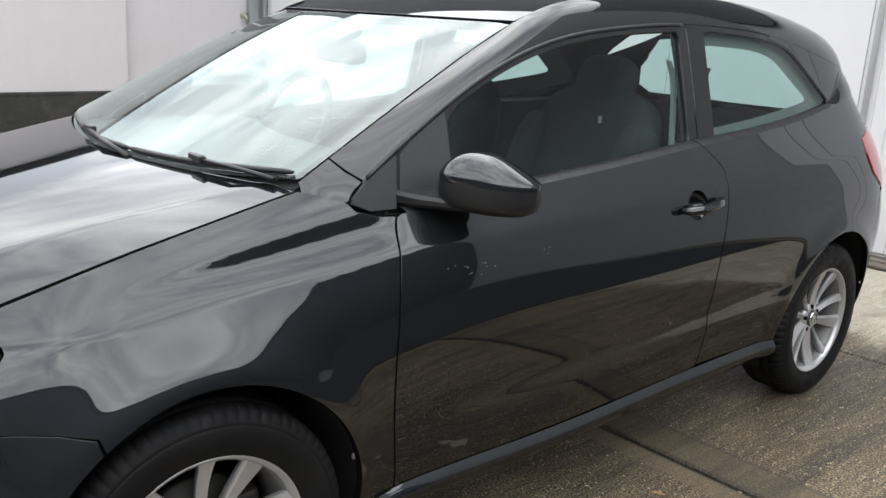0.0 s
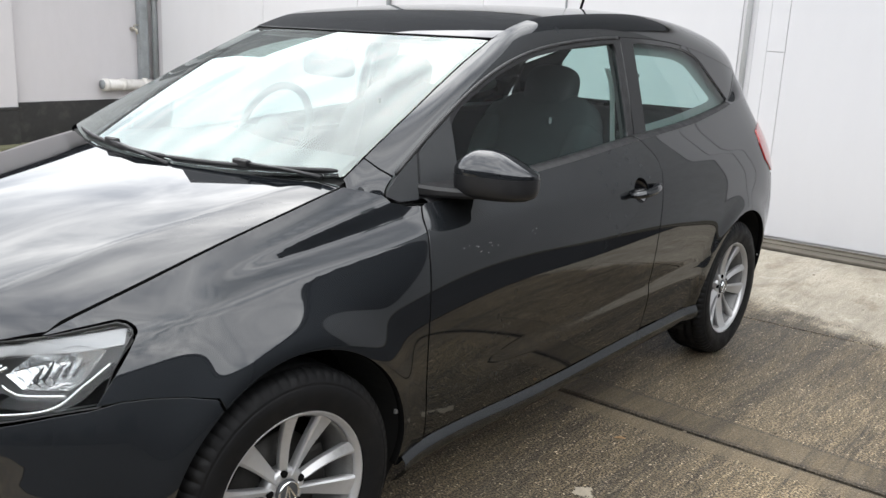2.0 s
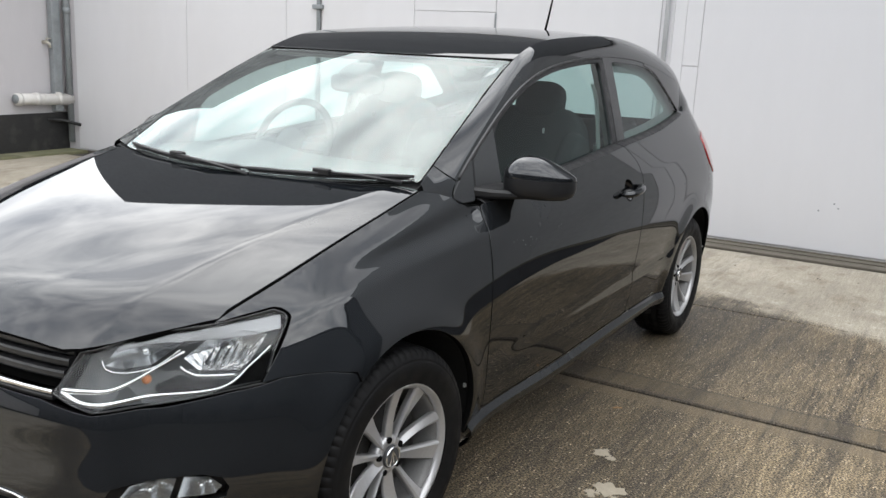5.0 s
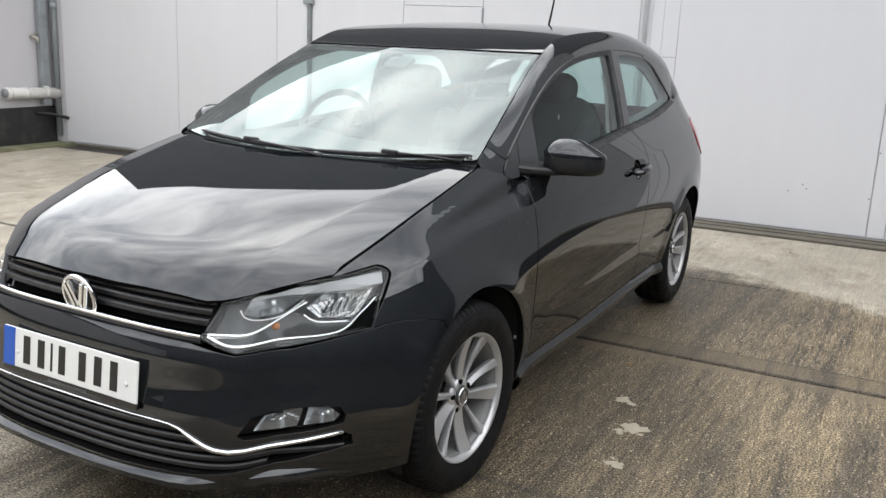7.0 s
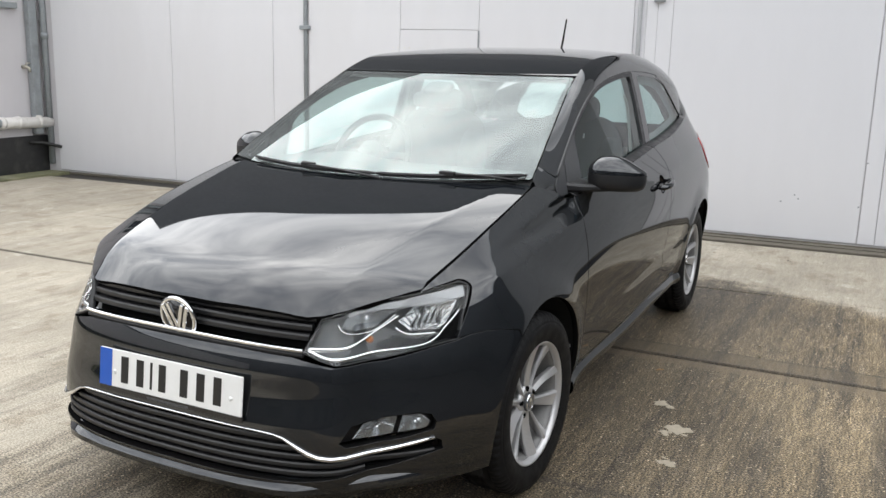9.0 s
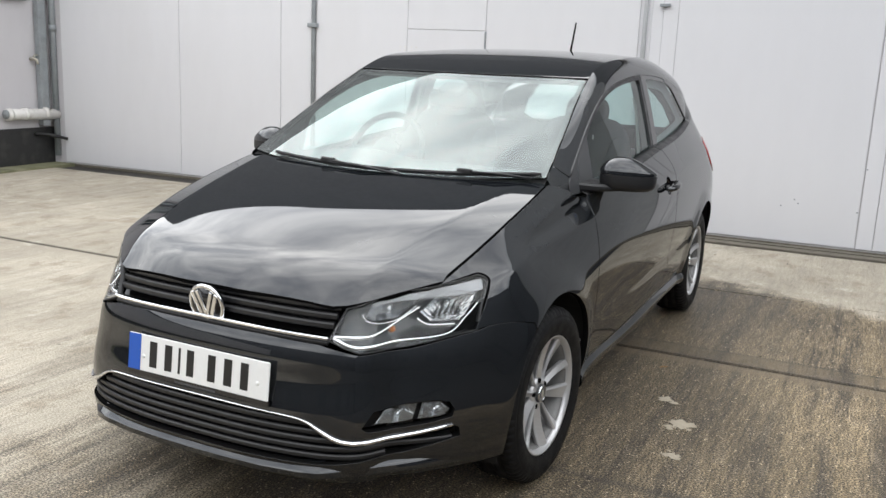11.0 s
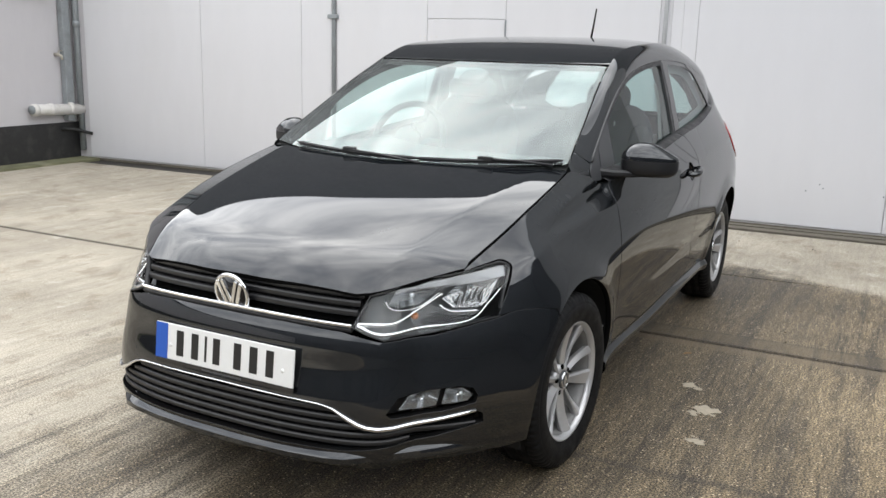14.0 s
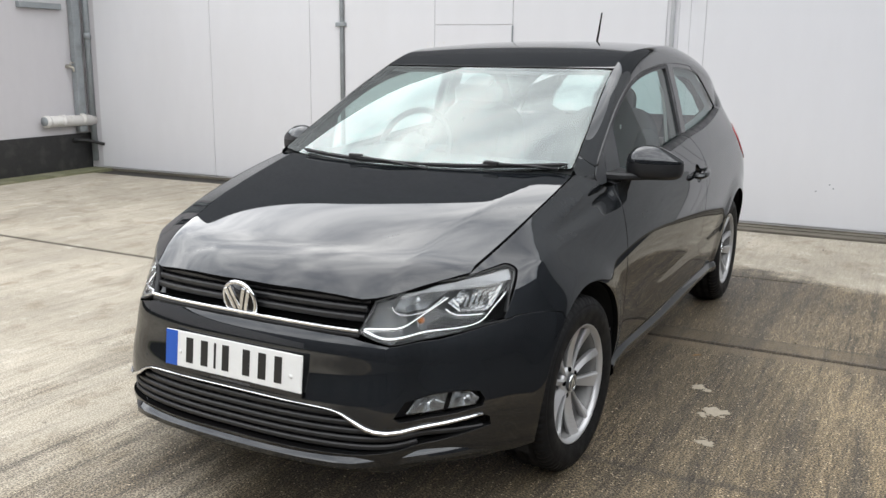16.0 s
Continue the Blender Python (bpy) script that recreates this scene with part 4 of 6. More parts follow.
for who, (y0, y1) in ((doors, (0.48, 1.60)), (quarters, (1.615, 2.52))):
    both_sides("belt_seal", ledge, [[(y0, 0.0), (y1, 0.0), (y1, 1.0), (y0, 1.0)]], BLACK, None, "black rubber belt seal", parents=who, step=0.02, depth=0.004, scale=(1, 0.06))
for sgn, w in zip((1, -1), wings):
    pts = through_points([(0.388, 0.979), (0.350, 0.950), (0.342, 0.934), (0.352, 0.920), (0.40, 0.909), (0.462, 0.907)], 0.01)
    bm = tube_bm([(sgn * (float(width(y, z)) * 0.55 + float(glass_x(y, z)) * 0.45 + 0.004), y, z) for y, z in pts], 0.0025, 8)
    part("corner_seal", bm, DARK, w, "black rubber seal", True)
for sgn, d in zip((1, -1), doors):
    pts = [(sgn * (float(glass_x(y, seal_z(y))) + 0.003), y, float(seal_z(y)) - 0.003) for y in np.linspace(0.40, 1.63, 60)]
    part("window_seal", tube_bm(pts, 0.006, 6), SEAL, d, "black rubber seal", True)


# ---- front lamps, grilles, badge, plate ----
def lamp_spot(x, y, z):
    return ang(x, y), z


lamp_loop = [lamp_spot(0.392, -0.742, 0.612), lamp_spot(0.435, -0.735, 0.595)] + through_points([lamp_spot(0.482, -0.723, 0.580), lamp_spot(0.573, -0.658, 0.586), lamp_spot(0.684, -0.523, 0.610), lamp_spot(0.722, -0.455, 0.618)], 0.02)
lamp_loop += through_points([flank(-0.409, 0.682), flank(-0.367, 0.737), flank(-0.358, 0.751), flank(-0.362, 0.760), flank(-0.375, 0.766)], 0.008) + through_points([lamp_spot(0.635, -0.469, 0.753), lamp_spot(0.544, -0.579, 0.735), lamp_spot(0.418, -0.690, 0.695)], 0.02)
c = np.mean(lamp_loop, 0)
lens_loop = grow(lamp_loop, (0.994, 0.983), c)
lamps = [thing("headlamp", "", "") for _ in range(2)]
for ob in lamps:
    ob.parent = car
    tagged(ob, "clear headlamp with chrome reflectors")
sc = (0.95, 1)
both_sides("gasket", front, [lamp_loop, lens_loop], SEAL, None, parents=lamps, step=0.012, depth=0.02, scale=sc, sink=0.001)
TOP_A, TOP_Z = zip(*[lamp_spot(*p) for p in ((0.418, -0.690, 0.692), (0.544, -0.579, 0.732), (0.635, -0.469, 0.750), (0.684, -0.371, 0.763))])


def lens_skin(a, z):
    """The lens turns back towards the bonnet along its upper edge."""
    x, y, zz = front(a, z)
    over = np.clip(1 - (np.interp(a, TOP_A, TOP_Z) - z) / 0.034, 0, 1)
    k = 1 - 0.010 * over**1.6 / np.hypot(x, y - 0.3)
    return x * k, 0.3 + (y - 0.3) * k, zz


both_sides("lens", lens_skin, [lens_loop], CLEAR, None, "clear plastic lens", parents=lamps, step=0.01, depth=0.0, scale=sc)
both_sides("housing", front, [lens_loop], LENS_GREY, None, "dark grey lamp housing", parents=lamps, step=0.025, depth=0.0, scale=sc, sink=0.055)
main = [lamp_spot(*p) for p in ((0.592, -0.58, 0.676), (0.614, -0.53, 0.712), (0.655, -0.46, 0.728), (0.690, -0.416, 0.716), (0.691, -0.477, 0.661), (0.683, -0.5, 0.648), (0.625, -0.568, 0.650))]
second = [lamp_spot(*p) for p in ((0.467, -0.676, 0.668), (0.474, -0.652, 0.697), (0.528, -0.613, 0.705), (0.584, -0.562, 0.712), (0.543, -0.632, 0.662), (0.501, -0.662, 0.658))]
def bowl_in(name, loop, deep, steps, lip, owners, bulb=0.009, mat=REFLECTOR):
    """A concave bright reflector behind the front skin, on both sides, with its capped bulb."""
    cc = np.mean(loop, 0)
    for sgn, ob in zip((1, -1), owners):
        rings = []
        for k in range(steps + 1):
            f = 1 - k / (steps + 0.4)
            a, z = np.array([tuple(cc + (np.array(p) - cc) * f) for p in dense(loop, 0.022)]).T
            x, y, z = front(a, z)
            d = lip + deep * (1 - f * f)
            r = np.hypot(x, y - 0.3)
            rings.append([Vector((sgn * x[i] * (1 - d / r[i]), 0.3 + (y[i] - 0.3) * (1 - d / r[i]), z[i])) for i in range(len(x))])
        part(name, loft_bm(rings, caps=False), mat, ob, "bright faceted reflector")
        tip = rings[-1][0].lerp(rings[-1][len(rings[-1]) // 2], 0.5)
        out = Vector((tip.x, tip.y - 0.3, 0)).normalized()
        part("bulb", tube_bm([tip, tip + out * 0.012, tip + out * 0.026, tip + out * 0.030], [bulb, bulb * 1.1, bulb * 0.9, 0.001], 12), CHROME, ob, "capped bulb", True)


bowl_in("main_reflector", main, 0.050, 6, 0.012, lamps)
bowl_in("dip_reflector", second, 0.045, 6, 0.012, lamps, mat=SATIN)
mask = [lamp_spot(*p) for p in ((0.597, -0.600, 0.645), (0.622, -0.575, 0.634), (0.684, -0.503, 0.632), (0.696, -0.480, 0.655), (0.706, -0.420, 0.700), (0.712, -0.40, 0.690), (0.716, -0.450, 0.625), (0.668, -0.54, 0.617), (0.572, -0.646, 0.605), (0.560, -0.640, 0.625))]
aa = np.linspace(0.47, 0.800, 24)
tops = np.interp(aa, TOP_A, TOP_Z)
bezel = [(float(a), float(z) - 0.004) for a, z in zip(aa, tops)] + [(float(a), float(z) - 0.013 - 0.020 * float(smooth(0.45, 0.74, a))) for a, z in zip(aa[::-1], tops[::-1])]
both_sides("bezel", front, [bezel], BEZEL, None, "satin silver upper bezel", parents=lamps, step=0.012, depth=0.006, scale=sc, sink=0.014)
both_sides("mask", front, [mask], DARK, None, "black lamp mask", parents=lamps, step=0.015, depth=0.004, scale=sc, sink=0.022)


def skin_line(points, off, step=0.012):
    """A row of points along the front skin, from spots given as x, y, z."""
    a = np.array(through_points([lamp_spot(*p) for p in points], step))
    x, y, z = front(a[:, 0], a[:, 1])
    r = np.hypot(x, y - 0.3)
    return [(x[i] * (1 + off / r[i]), 0.3 + (y[i] - 0.3) * (1 + off / r[i]), z[i]) for i in range(len(x))]


STRIPS = (
    ("light_strip", ((0.400, -0.738, 0.6165), (0.45, -0.715, 0.617), (0.500, -0.685, 0.620), (0.546, -0.636, 0.649), (0.588, -0.571, 0.690)), 0.0042, 0.45),
    ("light_strip", ((0.400, -0.738, 0.6145), (0.472, -0.721, 0.591), (0.572, -0.646, 0.601), (0.668, -0.54, 0.613), (0.690, -0.47, 0.655), (0.706, -0.42, 0.692)), 0.0040, 0.5),
    ("light_strip", ((0.462, -0.680, 0.680), (0.470, -0.676, 0.660), (0.505, -0.664, 0.650), (0.548, -0.632, 0.656), (0.580, -0.575, 0.694)), 0.0015, 0.5),
    ("light_strip", ((0.590, -0.590, 0.659), (0.617, -0.575, 0.640), (0.680, -0.506, 0.637)), 0.003, 0.6),
)
for name, pts, r, flat_by in STRIPS:
    for sgn, ob in zip((1, -1), lamps):
        line = [(sgn * x, y, z) for x, y, z in skin_line(pts, -0.012)]
        k = len(line)
        wide = [r * (1.45 - 0.75 * float(smooth(0.15, 0.6, i / k))) if r > 0.0035 else r for i in range(k)]
        part(name, tube_bm(line, wide, 8, flat=1.2), CHROME, ob, "bright silver trim strip", True)
for sgn, ob in zip((1, -1), lamps):
    x, y, z = skin_line(((0.54, -0.65, 0.628), (0.55, -0.645, 0.628)), -0.03)[0]
    bm = bmesh.new()
    bmesh.ops.create_icosphere(bm, subdivisions=2, radius=0.011, matrix=pose(sgn * x, y, z))
    part("indicator_bulb", bm, AMBER, ob, "amber indicator bulb", True)

# Black bars added before the bowl to draw its dark striped reflections.
for i, f in enumerate((0.12, 0.28, 0.44, 0.60, 0.76)):
    p = Vector((0.618, -0.562, 0.657)).lerp(Vector((0.690, -0.470, 0.668)), f)
    q = p + Vector((0.004, 0.022, 0.026 + 0.006 * (i % 2)))
    for sgn, ob in zip((1, -1), lamps):
        line = [(sgn * x, y, z) for x, y, z in skin_line((tuple(p), tuple(q)), -0.030)]
        part("facet", tube_bm(line, [0.0042] * (len(line) - 1) + [0.0015], 4), GLOSS_BLACK, ob, "black bar drawn as a dark reflection")

# Upper grille
grille = part("upper_grille", cut(front, [mirrored([face(x, z) for x, z in ((0.0, 0.602), (0.2, 0.602), (0.385, 0.600), (0.41, 0.64), (0.430, 0.715), (0.3, 0.735), (0.0, 0.74))])], 0.03, 0.0, sc, sink=0.045), DARK, car, "black grille with three slats")


def slat(z, reach, tall, deep, off, parent, mat, label="", name="slat", drop=0.0):
    """A bar that follows the front skin from side to side at one height."""
    rings = []
    angles = np.linspace(-reach, reach, 61)
    for x, y, zz in zip(*front(angles, z - drop * np.abs(angles / reach) ** 2)):
        r = math.hypot(x, y - 0.3)
        o, i = 1 + off / r, 1 + (off - deep) / r
        ring = []
        for k, up in ((i, -0.5), (o - 0.003 / r, -0.5), (o, -0.25), (o, 0.25), (o - 0.003 / r, 0.5), (i, 0.5)):
            ring.append(Vector((x * k, 0.3 + (y - 0.3) * k, zz + up * tall)))
        rings.append(ring)
    return part(name, loft_bm(rings), mat, parent, label, "edged")


reach = face(0.405, 0.65)[0]
for z, kk in ((0.648, 0.985), (0.672, 1.0), (0.696, 1.02)):
    slat(z + 0.002, reach * kk, 0.0185, 0.03, -0.010, grille, BLACK, drop=0.006)
slat(0.6225, reach * 0.955, 0.010, 0.02, 0.002, grille, CHROME, "bright chrome strip", "chrome_strip", drop=0.008)
slat(0.609, reach * 0.955, 0.012, 0.03, -0.006, grille, BLACK, "", "slat", drop=0.008)

# Lower grille with its chrome line
lower = part("lower_grille", cut(front, [low_loop], 0.03, 0.0, sc, sink=0.05), DARK, car, "black lower grille with slats")
for z, x in ((0.288, 0.55), (0.311, 0.69), (0.334, 0.45), (0.357, 0.405), (0.380, 0.37)):
    slat(z, face(x, z)[0], 0.0155, 0.035, -0.010, lower, BLACK)
a = np.array([face(x, z) for x, z in through_points(low_top[::-1] + [(-x, z) for x, z in low_top[1:]], 0.03)])
x, y, z = front(a[:, 0], a[:, 1])
r = np.hypot(x, y - 0.3)
k = 1 + 0.003 / r
part("chrome_strip", tube_bm([(x[i] * k[i], 0.3 + (y[i] - 0.3) * k[i], z[i]) for i in range(len(x))], [0.0024 + 0.0044 * float(smooth(0.35, 0.43, abs(v))) * (1 - 0.35 * float(smooth(0.5, 0.69, abs(v)))) for v in x], 10, flat=1.0), CHROME, lower, "bright chrome strip", True)
# Lip: a flat blade, nearly straight across the front and swept back past a corner
half_plan = [(0.0, -0.866), (0.12, -0.864), (0.25, -0.855), (0.36, -0.838), (0.415, -0.822), (0.44, -0.803), (0.52, -0.728), (0.62, -0.625), (0.70, -0.510), (0.745, -0.42), (0.765, -0.36)]
plan = [(-x, y) for x, y in half_plan[:0:-1]] + half_plan
rings = []
for x, y in plan:
    back = Vector((-x * 0.8, 0.3 - y, 0)).normalized()
    p, rise = Vector((x, y, 0)), 0.020 * float(smooth(0.3, 0.6, abs(x)))
    rings.append([p + back * d + Vector((0, 0, h + rise * k)) for d, h, k in ((0.004, 0.229, 0), (0.0, 0.234, 0), (0.0, 0.247, 0.4), (0.004, 0.251, 0.5), (0.050, 0.274, 1), (0.055, 0.215, 0))])
part("lip", loft_bm(rings), PAINT, car, "dark grey flat bumper lip", "edged")
# Fog lamps
fogs = [thing("fog_lamp", "", "") for _ in range(2)]
for ob in fogs:
    ob.parent = car
    tagged(ob, "clear twin fog lamp in a black recess")
both_sides("recess", front, [fog_loop], BLACK, None, "black recess", parents=fogs, step=0.02, depth=0.0, scale=sc, sink=0.044)
for name, spots in (("fog_lens", ((0.530, 0.380), (0.545, 0.416), (0.58, 0.425), (0.613, 0.428), (0.605, 0.380), (0.565, 0.374))), ("turning_lens", ((0.615, 0.381), (0.622, 0.429), (0.660, 0.427), (0.682, 0.402), (0.672, 0.385)))):
    loop = [face(x, z) for x, z in spots]
    both_sides(name, front, [loop], CLEAR, None, "clear lens", parents=fogs, step=0.02, depth=0.0, scale=sc, sink=0.008)
    bowl_in("reflector", grow(loop, (0.97, 0.95), np.mean(loop, 0)), 0.030, 5, 0.010, fogs, 0.006, SATIN)

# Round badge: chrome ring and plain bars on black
badge = part("badge", lathe_bm([(0.0, 0.0), (0.0, 0.060), (0.014, 0.060), (0.014, 0.0)], 48), GLOSS_BLACK, car, "round black and chrome badge", True)
badge.matrix_local = pose(0, -0.775, 0.660, 0, 0, 90) @ pose(0, 0, 0, 0, -11, 0) @ Matrix.Scale(-1, 4, (1, 0, 0))
ring = [(0.010 + 0.005 * math.cos(t), 0.0575 + 0.0068 * math.sin(t)) for t in np.linspace(0, 2 * math.pi, 12, endpoint=False)]
part("ring", lathe_bm(ring, 56, closed=True), CHROME, badge, "chrome ring", True)
for u, v, lean, tall in ((-0.031, 0.004, 20, 0.036), (-0.011, 0.0, 20, 0.046), (0.011, 0.0, -20, 0.046), (0.031, 0.004, -20, 0.036)):
    bar = part("bar", box_bm((0.012, -0.006, -tall), (0.018, 0.006, tall), 0.0015), CHROME, badge, "chrome bar")
    bar.matrix_local = pose(0, u, v, lean, 0, 0)

# Plate
plate = part("number_plate", box_bm((-0.26, -0.003, -0.0555), (0.26, 0.003, 0.0555), 0.0025), WHITE, car, "white plate with dark bars and a blue end band")
plate.matrix_local = pose(-0.003, -0.829, 0.486, -6.0, 0, 0)
part("blue_band", box_bm((-0.259, -0.0042, -0.0545), (-0.212, -0.0030, 0.0545), 0.0004), BLUE, plate, "blue band")
bx = -0.186
for i, w in enumerate((0.047, 0.046, 0.014, 0.044, 0.046, 0.048, 0.046)):
    bx += 0.022 if i == 4 else 0.0
    part("bar", box_bm((bx + 0.2 * w, -0.0040, -0.0385), (bx + 0.8 * w, -0.0030, 0.0395), 0.0004), INK, plate, "dark plain bar")
    bx += w + 0.012
for x in (-0.20, 0.222):
    bm = bmesh.new()
    bmesh.ops.create_uvsphere(bm, u_segments=12, v_segments=8, radius=0.0065, matrix=pose(x, -0.0035, -0.010) @ Matrix.Diagonal((1, 0.6, 1, 1)))
    part("screw_cap", bm, WHITE, plate, "", True)
holder = part("plate_holder", box_bm((-0.262, -0.002, -0.070), (0.262, 0.006, -0.054), 0.002), GLOSS_BLACK, plate, "black plate holder")
part("lettering_bar", box_bm((-0.075, -0.0030, -0.0665), (0.075, -0.0018, -0.0615), 0.0003), PLASTIC, holder, "small grey lettering bar")


# ---- wheels ----
def wheel(at, flip):
    w = thing("wheel", "", "", at)
    w.parent = car
    tagged(w, "silver alloy wheel with black tyre")
    R = 0.300
    half = [(-0.088, 0.205), (-0.094, 0.222), (-0.097, 0.245), (-0.0955, 0.264), (-0.0945, 0.2655), (-0.0925, 0.268), (-0.0935, 0.2705), (-0.0915, 0.274), (-0.085, 0.287), (-0.076, 0.2945), (-0.066, 0.2985)]
    tread = [(-0.058, R - 0.001), (-0.050, R), (-0.047, R - 0.007), (-0.041, R - 0.007), (-0.038, R), (-0.006, R), (-0.003, R - 0.007), (0.003, R - 0.007)]
    prof = half + tread
    prof = prof + [(-x, r) for x, r in prof[::-1][2:]]
    bm = bmesh.new()
    # Seventy-two shoulder blocks, parted by narrow cuts
    steps = [(block + q) * 2 * math.pi / 72 for block in range(72) for q in (0.0, 0.07, 0.5, 0.93)]
    seg = len(steps)
    vs = []
    for k, a in enumerate(steps):
        row = []
        for x, r in prof:
            cutb = 0.0028 if (k % 4 == 0 and 0.05 <= abs(x) <= 0.09 and r > 0.28) else 0.0
            row.append(bm.verts.new((x, (r - cutb) * math.cos(a), (r - cutb) * math.sin(a))))
        vs.append(row)
    for k in range(seg):
        r, s = vs[k], vs[(k + 1) % seg]
        for i in range(len(prof) - 1):
            bm.faces.new((r[i], r[i + 1], s[i + 1], s[i]))
    tyre = part("tyre", bm, RUBBER, w, "black rubber tyre", True)
    for a0, n in ((118, 5), (-62, 5)):
        for i in range(n):
            t = radians(a0 + i * 7.0)
            bar = part("lettering_bar", box_bm((0.0935, -0.0045, -0.011), (0.0965, 0.0045, 0.011), 0.001), RUBBER, tyre)
            bar.matrix_local = pose(0, 0, 0, math.degrees(t)) @ pose(0, 0, 0.248, 0, 8, 0)
    # Rim: barrel, lip and ten ridged spokes, broad and narrow by turns
    lip = [(0.066, 0.189), (0.072, 0.192), (0.079, 0.198), (0.084, 0.204), (0.0865, 0.2035), (0.085, 0.199), (0.077, 0.192), (0.069, 0.187)]
    rim = part("rim", lathe_bm(lip, 72, closed=True), ALLOY, w, "silver alloy rim", True)
    # Barrel is darker than the rim: shade deep inside put in as colour.
    part("barrel", lathe_bm([(0.069, 0.1875), (0.05, 0.181), (0.02, 0.172), (-0.06, 0.174), (-0.085, 0.192), (-0.085, 0.196), (-0.06, 0.180), (0.02, 0.178), (0.05, 0.186), (0.069, 0.190)], 64, closed=True), BARREL, rim, "dusty rim barrel, darkened as if in shade", True)
    # Black disc added behind the spokes so the gaps look shaded.
    part("backing", lathe_bm([(-0.055, 0.0), (-0.055, 0.171), (-0.060, 0.171), (-0.060, 0.0)], 48), DARK, w, "black disc added to darken the wheel's gaps", True)
    for i in range(5):
        for wide, shift in ((True, 46.0), (False, 86.0)):
            rings = []
            for q in np.linspace(0, 1, 11):
                r = 0.034 + 0.157 * q
                wdt = (0.022 + 0.033 * q) if wide else (0.018 + 0.008 * q + 0.010 * q**6)
                ax = 0.050 + 0.024 * q - 0.006 * math.sin(math.pi * q)
                crest, slope = (0.34, 0.011) if wide else (-0.22, 0.007)
                slope *= math.sin(math.pi * min(1.0, 0.25 + 0.65 * q)) if q < 1 else 0.4
                t0 = radians(72 * i + shift + (5 if wide else -4) * q)
                ring = []
                for u, dx in ((-0.5, -0.004 - (slope if wide else 0.3 * slope)), (-0.46, -slope if wide else 0.0), (crest, 0.003), (0.46, 0.0 if wide else -slope), (0.5, -0.004 - (0.3 * slope if wide else slope)), (0.40, -0.022), (-0.40, -0.022)):
                    t = t0 + u * wdt / r
                    ring.append(Vector((ax + dx, r * math.cos(t), r * math.sin(t))))
                rings.append(ring)
            part("spoke", loft_bm(rings), ALLOY, rim)
    part("hub", lathe_bm([(0.02, 0.0), (0.02, 0.058), (0.044, 0.056), (0.050, 0.048), (0.052, 0.036), (0.050, 0.031), (0.050, 0.0)], 40), ALLOY, rim, "", True)
    # Bolt recesses are black studs standing proud; the black stands in for shade.
    for i in range(5):
        t = radians(72 * i + 17)
        bm = lathe_bm([(0.048, 0.0), (0.0540, 0.0), (0.0540, 0.0085), (0.048, 0.0095)], 14)
        bolt = part("bolt_recess", bm, DARK, rim, "black stud drawn as a shaded bolt recess", True)
        bolt.location = (0, 0.046 * math.cos(t), 0.046 * math.sin(t))
    part("centre_cap", lathe_bm([(0.052, 0.0315), (0.060, 0.030), (0.062, 0.026), (0.061, 0.0)], 32), PLASTIC, rim, "round centre cap", True)
    part("cap_ring", lathe_bm([(0.060, 0.024), (0.0635, 0.0255), (0.0635, 0.028), (0.060, 0.029)], 32), CHROME, rim, "thin chrome ring", True)
    for lean in (24, -24, 0):
        bar = part("cap_bar", box_bm((0.061, -0.0022, -0.021), (0.0632, 0.0022, 0.021), 0.0006), CHROME, rim)
        bar.matrix_local = pose(0, 0.008 * (1 if lean > 0 else -1 if lean < 0 else 0), 0, lean)
    part("brake_disc", lathe_bm([(0.012, 0.03), (0.012, 0.128), (-0.010, 0.128), (-0.010, 0.03)], 48), DISC, w, "grey iron brake disc", True)
    cal = part("brake_caliper", box_bm((-0.03, 0.075, -0.055), (0.022, 0.142, 0.055), 0.012), DISC, w)
    w.matrix_local = pose(*at, 8, 0, (180 if flip else 0) + (-3.5 if at[1] < 1 else 0))
    return w


for y in (FRONT_AXLE - 0.002, 2.47):
    wheel((0.718, y, 0.300), False)
    wheel((-0.718, y, 0.300), True)
# Arch liners and floor
for axle, rr in ((FRONT_AXLE, 0.343), (2.47, 0.348)):
    for sgn in (1, -1):
        rings = []
        for t in np.linspace(radians(-112), radians(112), 40):
            y, z = axle + (rr + 0.012) * math.sin(t), 0.305 + (rr + 0.012) * math.cos(t)
            outer = float(width(y, max(z, 0.2))) - 0.012
            rings.append([Vector((sgn * 0.50, y, z)), Vector((sgn * outer, y, z)), Vector((sgn * outer, y, z + 0.003)), Vector((sgn * 0.50, y, z + 0.003))])
        part("arch_liner", loft_bm(rings), LINER, car, "black wheel arch liner")
        part("arch_back", box_bm((sgn * 0.47, axle - rr, 0.15), (sgn * 0.50, axle + rr, 0.66)), DARK, car)
        lin = part("clip", box_bm((-0.004, -0.006, -0.006), (0.004, 0.006, 0.006), 0.002), BUCKLE, car, "small bright clip")
        lin.location = (sgn * 0.79, axle + 0.352 * math.sin(radians(75)), 0.305 + 0.352 * math.cos(radians(75)))
part("floor_pan", box_bm((-0.66, 0.36, 0.17), (0.66, 2.10, 0.24), 0.02), DARK, car, "black underside")
# Plain black fillers, added so no light shows through the body's gaps.
part("engine_tray", box_bm((-0.36, -0.66, 0.19), (0.36, 0.40, 0.66), 0.03), DARK, car)
part("rear_pan", box_bm((-0.48, 2.08, 0.19), (0.48, 3.0, 0.60), 0.03), DARK, car)
part("bulkhead", box_bm((-0.62, 0.22, 0.24), (0.62, 0.30, 0.93), 0.01), DARK, car)
